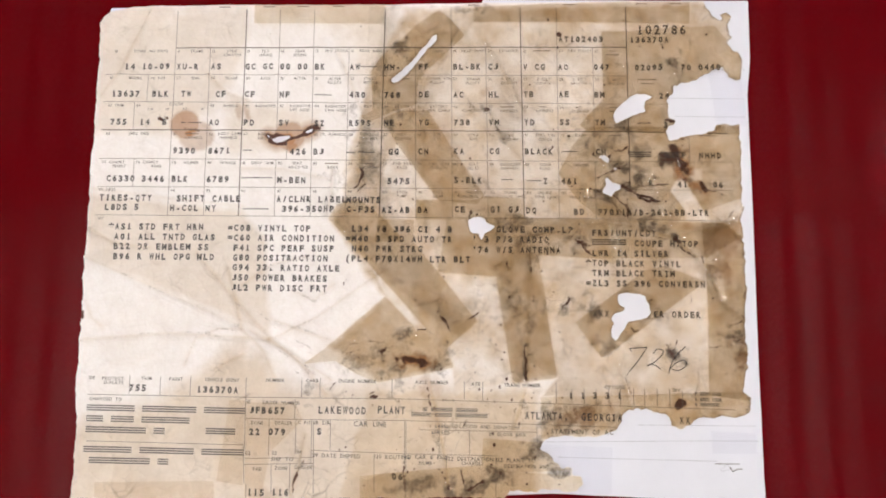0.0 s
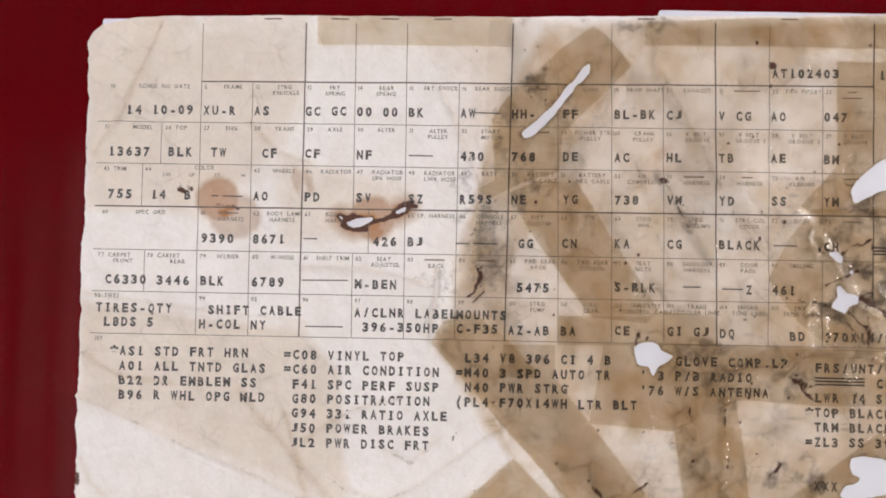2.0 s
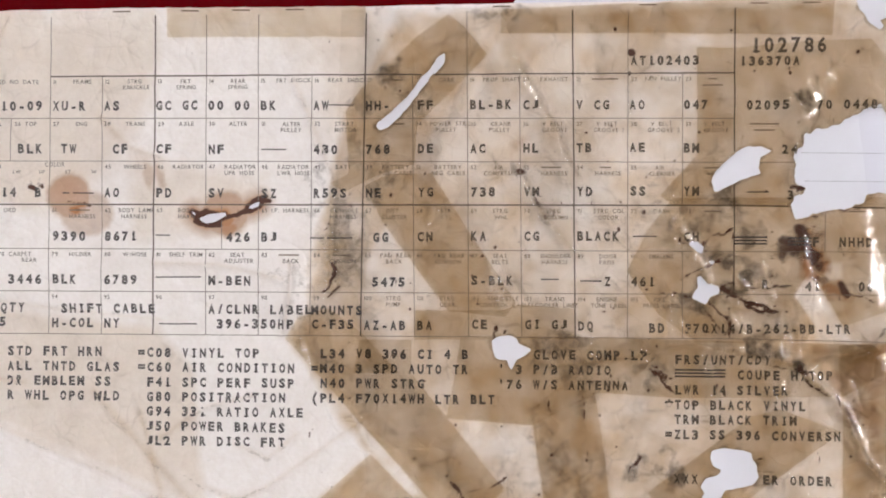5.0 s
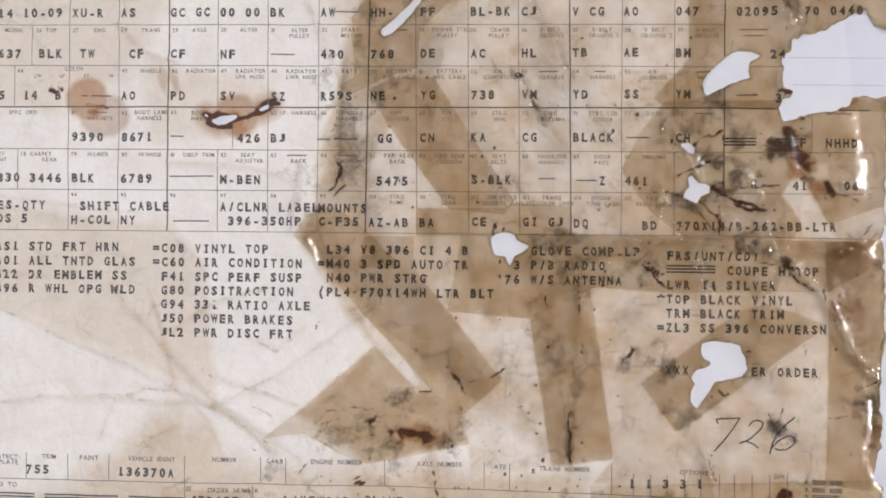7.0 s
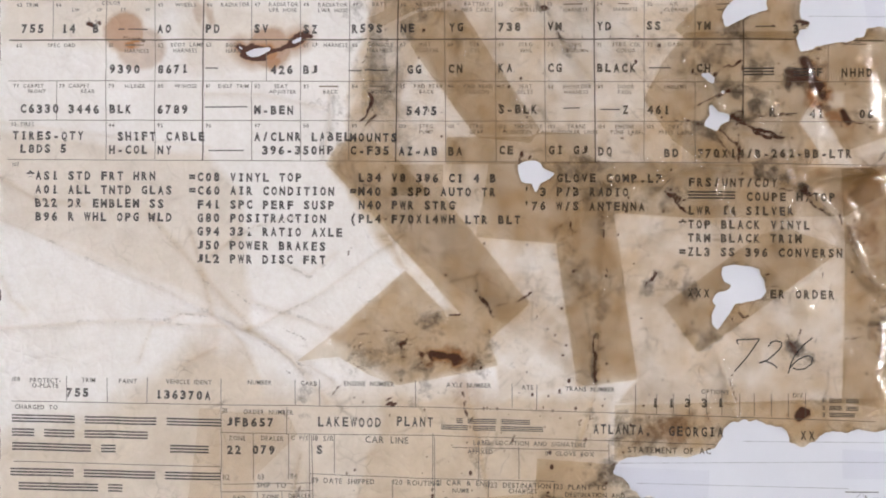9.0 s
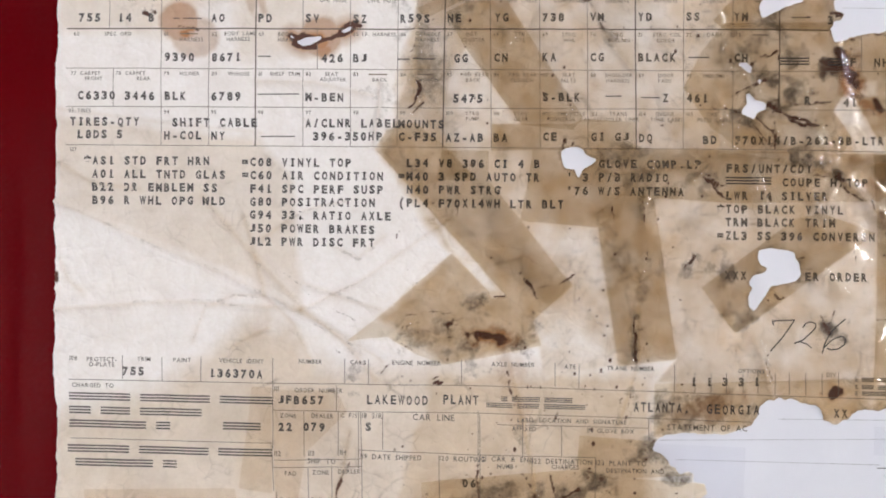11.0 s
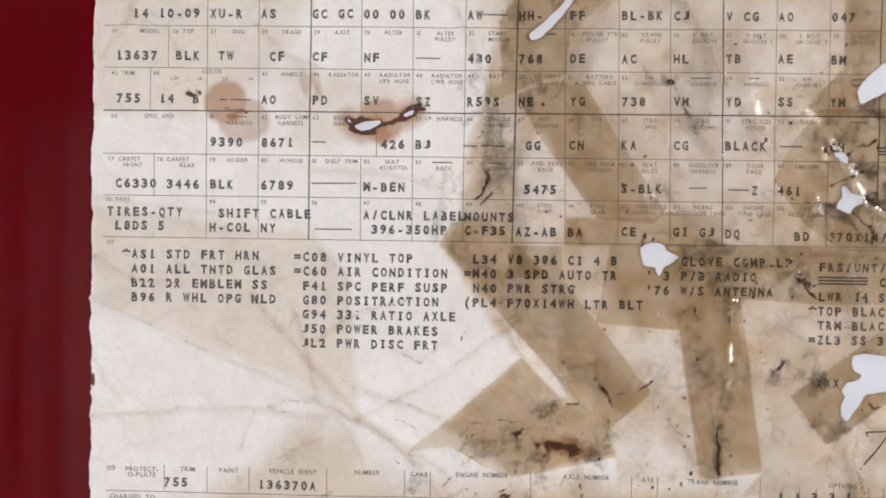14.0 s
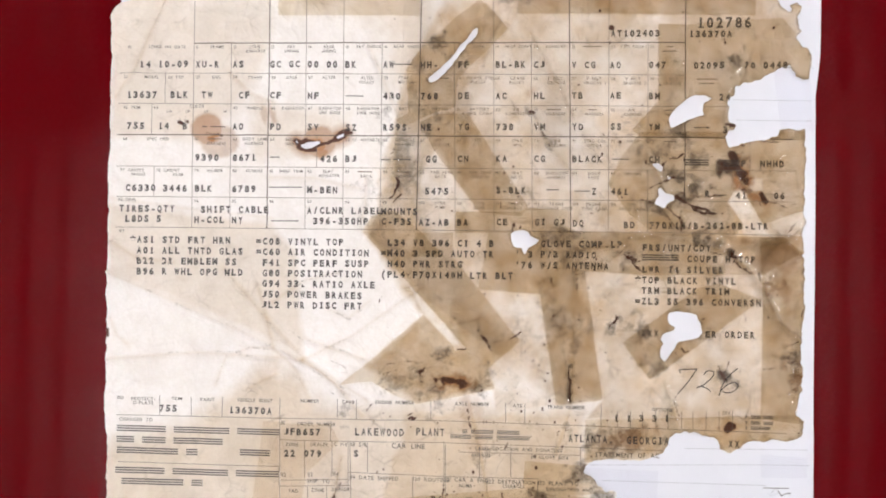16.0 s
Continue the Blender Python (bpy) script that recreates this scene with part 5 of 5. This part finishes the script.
for i in range(14):
    (heavy if i in (2, 6, 10, 13) else rule)(at(i, 0 if i not in (0, 2, 3, 4, 6, 8, 10, 11, 13) else -1.42), at(i, 3))
    if i in (3, 12):
        rule(at(i, 4), at(i, 6))
    else:
        (heavy if i in (2, 6, 10, 13) else rule)(at(i, 3), at(i, 6 if i != 13 else 5))
rule(at(3.3, 3), at(3.3, 4))
rule(at(-0.75, 1), at(-0.75, 2))
rule(at(-1.1, 2), at(-1.1, 3))
rule(at(-1.0, 4), at(-1.0, 5))
rule(at(14.9, 1), at(14.9, 3))
rule(at(14.75, 3), at(14.75, 4))


def cell(i, j, number, *lines):
    x, y = at(i + 0.06, j + 0.13)
    small(number, x, y)
    for n, text in enumerate(lines):
        cx, cy = at(i + 0.58, j + 0.13 + 0.14 * n)
        w = 0.82 * len(text)
        if text.startswith("#"):
            bar(cx - w / 2, cy, w)
        else:
            small(text, cx - w / 2, cy)


x, y = at(-1.75, 0.13)
small("10", x, y)
x, y = at(-1.2, 0.13)
small("SCHED NO DATE", x, y)
for i, number, lines in ((0, "11", ("FRAME",)), (1, "12", ("STRG", "KNUCKLE")), (2, "13", ("FRT", "SPRING")), (3, "14", ("REAR", "SPRING")), (4, "15", ("FRT SHOCK",)),
                         (5, "16", ("REAR SHOCK",)), (6, "17", ("#######",)), (7, "", ("CARR",)), (8, "19", ("PROP SHAFT",)), (9, "20", ("EXHAUST",)), (10, "21", ("#########",)),
                         (11, "22", ("FAN PULLEY",)), (12, "23", ("###", "#######"))):
    cell(i, 0, number, *lines)
x, y = at(-1.85, 1.13)
small("25", x, y)
x, y = at(-1.3, 1.13)
small("MODEL", x, y)
x, y = at(-0.68, 1.13)
small("26 TOP", x, y)
for i, number, lines in ((0, "27", ("ENG",)), (1, "28", ("TRANS",)), (2, "29", ("AXLE",)), (3, "30", ("ALTER",)), (4, "31", ("ALTER", "PULLEY")), (5, "32", ("START", "MOTOR")),
                         (6, "", ("########",)), (7, "34", ("POWER STRG", "PULLEY")), (8, "35", ("CRANK", "PULLEY")), (9, "36", ("V BELT", "GROOVE")), (10, "37", ("V BELT", "GROOVE 1")),
                         (11, "38", ("V BELT", "GROOVE 2")), (12, "39", ("V BELT", "GROOVE")), (13, "", ("##########", "#######"))):
    cell(i, 1, number, *lines)
x, y = at(-1.85, 2.13)
small("43 TRIM", x, y)
x, y = at(-1.05, 2.13)
small("44", x, y)
x, y = at(-0.1, 2.08)
small("COLOR", x, y)
for n, text in enumerate(("LW", "UP", "ST", "W")):
    x, y = at(-0.7 + 0.5 * n, 2.25)
    small(text, x, y, 1.0)
for i, number, lines in ((1, "45", ("WHEELS",)), (2, "46", ("RADIATOR",)), (3, "47", ("RADIATOR", "UPR HOSE")), (4, "48", ("RADIATOR", "LWR HOSE")), (5, "49", ("BATT",)),
                         (6, "50", ("BATTERY", "POS CABLE")), (7, "51", ("BATTERY", "NEG CABLE")), (8, "52", ("AIR", "COMPRESSOR")), (9, "53", ("#######", "HARNESS")), (10, "54", ("####", "HARNESS")),
                         (11, "55", ("AIR", "CLEANER")), (12, "", ("#####", "####"))):
    cell(i, 2, number, *lines)
x, y = at(-1.85, 3.13)
small("60", x, y)
x, y = at(-1.2, 3.13)
small("SPEC ORD", x, y)
for i, number, lines in ((0, "61", ("#######", "HARNESS")), (1, "62", ("BODY LAMP", "HARNESS")), (2, "63", ("BODY", "HARN")), (4, "65", ("I.P. HARNESS",)), (5, "66", ("CONSOLE", "HARNESS")),
                         (6, "67", ("INST", "CLUSTER")), (7, "68", ("STR", "CYL")), (8, "69", ("STRG", "WHL")), (9, "70", ("STRG", "COLUMN")), (10, "71", ("STRG COL", "COLOR")), (11, "72", ("DASH",)),
                         (12, "73", ("######",)), (14.8, "", ("# REAR",))):
    cell(i, 3, number, *lines)
x, y = at(-1.9, 4.13)
small("77 CARPET", x, y)
x, y = at(-1.6, 4.27)
small("FRONT", x, y)
x, y = at(-0.95, 4.13)
small("78 CARPET", x, y)
x, y = at(-0.5, 4.27)
small("REAR", x, y)
for i, number, lines in ((0, "79", ("H/LINER",)), (1, "80", ("W/HOSE",)), (2, "81", ("SHELF TRIM",)), (3, "82", ("SEAT", "ADJUSTER")), (4, "83", ("#######", "BACK")), (5, "84", ("#######", "CUSHION")),
                         (6, "85", ("PAD REAR", "BACK")), (7, "86", ("PAD REAR", "CUSHION")), (8, "87", ("SEAT", "BELTS")), (9, "88", ("SHOULDER", "HARNESS")), (10, "89", ("DOOR", "PADS")), (11, "90", ("EMBLEMS",))):
    cell(i, 4, number, *lines)
x, y = at(-1.95, 5.1)
small("93 TIRES", x, y)
for i, number, lines in ((0, "94", ()), (1, "95", ()), (2, "96", ()), (3, "97", ()), (4, "98", ()), (5, "99", ()), (6, "100", ("STRG", "PUMP")), (7, "101", ("STRG", "GEAR")), (8, "102", ("THROTTLE", "CONTROL CABLES")),
                         (9, "103", ("TRANS", "COOLER LINES")), (10, "104", ("ENGINE", "TUNE LABEL")), (11, "105", ("TIRE", "PRESS LABEL")), (12, "106", ())):
    cell(i, 5, number, *lines)
x, y = at(-1.9, 6.12)
small("107", x, y)
for i in (1.2, 2.5, 3.5, 4.5, 8.5, 11.2, 13.3, 14.3):
    bar(*at(i, -1.52), 5.0)

typed("14", -132.9, 94.0); typed("10-09", -125.6, 94.2); typed("XU-R", -110.9, 94.3); typed("AS", -96.2, 94.5); typed("GC GC", -81.5, 94.7)
typed("00 00", -66.7, 94.8); typed("BK", -51.8, 94.9); typed("AW", -36.9, 95.0); dash(-32.6, 95.3, -25.5, 95.3); typed("HH-", -22.1, 95.2); typed("FF", -7.4, 95.5)
typed("BL-BK", 7.4, 95.7); typed("CJ", 22.4, 95.8); typed("V CG", 37.4, 95.8); typed("AO", 52.4, 96.0); typed("047", 67.7, 96.2); typed("02095", 85.4, 96.3); typed("70 0448", 105.3, 96.6)
typed("13637", -137.6, 81.9); typed("BLK", -120.5, 82.1); typed("TW", -108.3, 82.2); typed("CF", -93.6, 82.3); typed("CF", -81.3, 82.4); typed("NF", -66.4, 82.4); dash(-51.4, 82.5, -44.5, 82.6)
typed("430", -36.7, 82.6); typed("768", -21.9, 82.8); typed("DE", -7.2, 83.1); typed("AC", 7.6, 83.3); typed("HL", 22.6, 83.5); typed("TB", 37.5, 83.7); typed("AE", 52.6, 84.0); typed("BM", 67.8, 84.0); typed("24", 95.5, 83.9)
typed("755", -137.5, 69.7); typed("14", -125.2, 69.8); typed("B", -115.5, 69.8); dash(-107.7, 69.7, -105.7, 69.7); dash(-104.7, 69.7, -98.8, 69.7); typed("AO", -95.9, 69.9); typed("PD", -81.1, 70.0); typed("SV", -66.3, 70.0)
typed("SZ", -51.4, 70.1); typed("R59S", -36.6, 70.3); typed("NE", -21.8, 70.5); typed("YG", -7.0, 70.8); typed("738", 7.9, 71.0); typed("VM", 22.8, 71.2); typed("YD", 37.8, 71.4); typed("SS", 52.8, 71.7); typed("YM", 67.9, 71.8)
dash(85.8, 71.7, 92.0, 71.8); typed("3", 97.0, 70.9)
typed("9390", -110.4, 57.5); typed("8671", -95.7, 57.6); dash(-81.0, 58.0, -77.1, 58.0); typed("426", -61.2, 57.6); typed("BJ", -51.3, 57.7); dash(-37.5, 57.6, -33.5, 57.6); dash(-32.5, 57.6, -25.4, 57.7); typed("GG", -19.6, 57.9)
typed("CN", -7.1, 58.2); typed("KA", 8.0, 58.5); typed("CG", 23.0, 58.7); typed("BLACK", 38.0, 58.8); dash(53.7, 58.9, 60.4, 59.0); typed("CH", 68.0, 58.9); blocks((4,), 82.2, 58.0); blocks((3,), 97.2, 57.9); typed("F", 104.2, 57.8); typed("NHHD", 111.7, 57.8)
typed("C6330", -137.5, 45.2); typed("3446", -122.7, 45.2); typed("BLK", -110.3, 45.3); typed("6789", -95.6, 45.3); dash(-81.0, 46.1, -68.1, 46.3); typed("M-BEN", -66.0, 45.3); typed("5475", -19.8, 45.3); typed("S-BLK", 8.2, 46.0)
dash(27.9, 46.5, 32.9, 46.6); dash(39.0, 46.2, 45.0, 46.2); typed("Z", 45.7, 46.1); typed("461", 53.2, 46.1); typed("R", 90.2, 45.7); dash(95.5, 45.3, 98.6, 45.4); typed("41", 102.1, 45.3); typed("06", 117.1, 45.3)
typed("TIRES-QTY", -140.0, 37.1); typed("SHIFT CABLE", -107.9, 37.1); typed("A/CLNR LABEL", -66.0, 37.2); typed("MOUNTS", -36.8, 37.2)
typed("L8DS 5", -137.6, 33.1); typed("H-COL", -110.4, 33.0); typed("NY", -95.6, 33.0); dash(-80.0, 32.9, -69.2, 33.0); typed("396-350HP", -63.6, 33.1); typed("C-F35", -36.7, 33.2); typed("AZ-AB", -22.0, 33.1); typed("BA", -7.0, 33.2)
typed("CE", 8.5, 33.7); typed("GI GJ", 23.5, 33.8); typed("DQ", 38.4, 33.5); typed("BD", 58.4, 33.1); typed("F70X14/B-262-BB-LTR", 68.4, 33.1)
typed("*AS1 STD FRT HRN", -135.1, 24.9); typed("A01 ALL TNTD GLAS", -132.6, 20.7); typed("B22 DR EMBLEM SS", -132.6, 16.6); typed("B96 R WHL OPG MLD", -132.6, 12.5)
typed("=C08 VINYL TOP", -85.7, 24.8); typed("=C60 AIR CONDITION", -85.6, 20.7); typed("F41 SPC PERF SUSP", -83.1, 16.5); typed("G80 POSITRACTION", -83.1, 12.4)
typed("G94 331 RATIO AXLE", -83.1, 8.3); typed("J50 POWER BRAKES", -83.1, 4.1); typed("JL2 PWR DISC FRT", -83.1, 0.0)
typed("L34 V8 396 CI 4 B", -34.1, 25.0); typed("=M40 3 SPD AUTO TR", -36.6, 20.8); typed("N40 PWR STRG", -34.0, 16.7); typed("(PL4 F70X14WH LTR BLT", -36.5, 12.5)
typed("GLOVE COMP.LP", 26.0, 25.3); typed("'63 P/B RADIO", 16.0, 21.1); typed("'76 W/S ANTENNA", 16.0, 16.8)
typed("FRS/UNT/CDY", 65.9, 24.3); blocks((6,), 65.8, 20.5); typed("COUPE H/TOP", 83.5, 20.1); typed("LWR 14 SILVER", 65.9, 15.8); typed("*TOP BLACK VINYL", 63.3, 11.6)
typed("TRM BLACK TRIM", 65.7, 7.5); typed("=ZL3 SS 396 CONVERSN", 63.2, 3.3); typed("XXX", 65.7, -9.2); typed("ER ORDER", 90.8, -9.3)
big("102786", 86.2, 113.2, 3.7, 3.9); typed("136370A", 83.5, 108.7); typed("AT102403", 52.7, 108.6)

# lower block of the form
rule((-139.3, -43.8), (-76.0, -44.4), (-12.4, -44.5))
rule((-12.4, -44.5), (43.3, -45.7), (122.8, -47.6))
rule((-138.5, -62.2), (-75.6, -63.2))
rule((-122.5, -36.1), (-122.4, -43.6))
rule((-110.1, -36.5), (-110.0, -44.1))
rule((-98.0, -36.4), (-97.9, -44.0))
rule((-75.4, -36.5), (-75.1, -64.8))
rule((-52.9, -36.6), (-52.8, -44.2))
rule((-45.4, -36.6), (-45.3, -44.3))
rule((-16.3, -36.5), (-16.2, -44.4))
rule((13.0, -37.2), (13.1, -44.6))
rule((20.5, -37.3), (20.5, -45.0))
rule((50.4, -37.3), (50.4, -45.7))
rule((-55.4, -45.0), (-55.3, -53.0))
rule((-65.5, -53.1), (-65.3, -67.2))
rule((-54.7, -53.0), (-54.6, -66.9))
rule((-48.4, -52.7), (-48.2, -70.8))
rule((-40.8, -52.9), (-40.7, -64.8))
rule((-10.9, -52.6), (-10.8, -70.4))
rule((15.2, -56.4), (15.3, -66.1))
rule((42.4, -54.1), (42.5, -60.7))
rule((56.7, -39.8), (56.7, -45.8))
rule((61.7, -39.7), (61.8, -45.9))
rule((66.5, -39.7), (66.6, -46.0))
rule((71.7, -39.6), (71.7, -46.0))
rule((76.5, -39.6), (76.5, -46.1))
rule((81.8, -39.5), (81.8, -46.2))
rule((86.2, -39.5), (86.3, -46.2))
rule((91.4, -39.4), (91.4, -46.3))
rule((96.5, -39.4), (96.6, -46.4))
rule((101.7, -39.3), (101.7, -46.4))
rule((-64.0, -70.9), (-63.6, -81.8))
rule((-56.6, -70.8), (-56.2, -81.7))
rule((-47.7, -53.6), (-46.8, -82.9))
rule((-75.4, -64.0), (-74.7, -78.1))
rule((-73.8, -78.4), (-73.6, -83.6))
rule((-23.1, -66.6), (-22.7, -81.0))
rule((-10.4, -53.7), (-10.0, -83.1))
rule((3.0, -54.9), (3.1, -66.8))
rule((6.0, -66.8), (6.0, -72.0))
rule((25.9, -67.0), (25.9, -82.3))
rule((-75.5, -52.8), (-55.3, -53.0), (-11.2, -53.1))
rule((-11.2, -53.1), (42.4, -54.1))
rule((42.4, -54.1), (74.6, -55.0))
rule((-4.9, -56.6), (42.5, -57.2))
rule((-74.7, -68.5), (-47.3, -67.9))
rule((-74.8, -70.8), (-47.2, -70.2))
rule((-48.2, -65.1), (-11.1, -66.1))
rule((-11.1, -66.1), (26.2, -66.6))
small("108", -139.0, -37.1, 1.3)
small("PROTECT-", -133.6, -37.4, 1.3)
small("O-PLATE", -132.9, -39.0, 1.3)
small("TRIM", -117.8, -37.2, 1.3)
small("PAINT", -106.5, -37.4, 1.3)
small("VEHICLE IDENT", -92.3, -37.5, 1.3)
small("NUMBER", -67.3, -37.5, 1.3)
small("CARB", -51.1, -37.5, 1.3)
small("ENGINE NUMBER", -37.9, -37.5, 1.3)
small("AXLE NUMBER", -6.9, -37.7, 1.3)
small("ATE", 15.9, -38.2, 1.3)
small("TRANS NUMBER", 29.2, -38.5, 1.3)
small("OPTIONS", 70.2, -39.0, 1.3)
small("DIV", 97.9, -39.9, 1.3)
small("CHARGED TO", -138.2, -45.5, 1.3)
small("ORDER NUMBER", -68.4, -46.4, 1.3)
small("ZONE", -73.0, -54.5, 1.3)
small("DEALER", -63.1, -54.4, 1.3)
small("C P/S", -53.9, -54.2, 1.3)
small("AFFIXED", -0.3, -57.7, 1.3)
small("IN GLOVE BOX", 23.3, -58.1, 1.3)
small("LABEL LOCATION AND SIGNATURE", 1.4, -55.0, 1.3)
small("CHARGES", 12.2, -69.6, 1.3)
small("NUMB", -4.8, -69.6, 1.3)
small("DESTINATION AND", 29.3, -70.5, 1.3)
small("FAD", -71.2, -72.5, 1.3)
small("ZONE", -62.6, -72.1, 1.3)
small("DEALER", -54.5, -71.7, 1.3)
small("111", -74.8, -46.1, 1.5)
small("118 S/R", -47.8, -54.2, 1.5)
small("112", -74.6, -66.4, 1.5)
small("113", -64.0, -66.2, 1.5)
small("114", -54.0, -65.7, 1.5)
small("SHIP TO", -64.2, -68.6, 1.5)
small("119 DATE SHIPPED", -47.6, -67.0, 1.5)
small("120 ROUTING", -22.8, -67.3, 1.5)
small("121 CAR & ENG", -10.3, -67.2, 1.5)
small("122 DESTINATION", 6.1, -67.8, 1.5)
small("123 PLANT TO", 26.0, -68.1, 1.5)
small("CAR LINE", -31.4, -54.5, 1.9)
small("STATEMENT OF ACCEPT", 48.2, -56.7, 1.75)
big("LAKEWOOD", -46.1, -49.1, 2.47, 2.7)
big("PLANT", -22.2, -48.9, 2.33, 2.7)
big("ATLANTA,", 37.4, -50.6, 2.24, 2.7)
big("GEORGIA", 60.1, -51.0, 2.46, 2.7)
typed("755", -122.5, -41.0)
typed("136370A", -95.3, -41.4)
typed("JFB657", -73.6, -49.4)
typed("22", -73.5, -58.0)
typed("079", -65.7, -57.9)
typed("S", -46.2, -57.7)
typed("06", -15.7, -75.0)
typed("XXX", 100.1, -51.9)
typed("115", -73.1, -81.4)
typed("116", -63.4, -81.3)
typed("1", 55.3, -42.5)
typed("1", 60.2, -42.5)
typed("3", 65.1, -42.4)
typed("3", 70.2, -42.4)
typed("1", 75.1, -42.3)
blocks((8, 9, 7), -139.2, -49.0)
blocks((3, 4, 8), -139.2, -53.3)
blocks((10, 2), -139.1, -57.6)
blocks((5,), -90.8, -57.9)
blocks((8, 9, 7), -139.4, -65.3)
blocks((10, 2), -136.9, -69.6)
blocks((2, 8, 8), -3.8, -48.5, 1.13, 1.4); blocks((7, 6, 11), -8.4, -50.5, 1.20, 1.4)
blocks((1, 4, 4), 106.8, -41.3, 1.0, 1.2)
blocks((1, 4, 4), 106.8, -43.6, 1.0, 1.2)
blocks((1, 8), 106.8, -45.6, 1.0, 1.2)

# pencilled figures
strip("pencil_stroke", [(81.3, -24.6), (80.7, -23.3), (83.8, -23.1), (87.7, -22.9), (86.0, -25.4), (83.9, -28.4), (80.2, -32.8)], 0.42, PENCIL, form, 0.18)
strip("pencil_stroke", [(90.2, -25.3), (91.1, -24.0), (92.5, -23.4), (94.3, -23.9), (94.2, -25.2), (93.2, -26.5), (90.3, -29.1), (87.5, -30.2), (89.4, -29.6), (91.6, -30.4), (93.1, -31.6)], 0.42, PENCIL, form, 0.18)
strip("pencil_stroke", [(103.6, -22.4), (101.3, -24.3), (99.6, -26.0), (97.9, -28.6), (97.1, -30.3), (96.4, -33.3)], 0.42, PENCIL, form, 0.18)
strip("pencil_stroke", [(96.8, -31.6), (98.8, -29.4), (100.5, -28.4), (102.6, -27.8), (103.7, -28.7), (103.3, -30.4), (101.4, -31.8), (99.2, -32.1), (97.7, -31.6)], 0.42, PENCIL, form, 0.18)
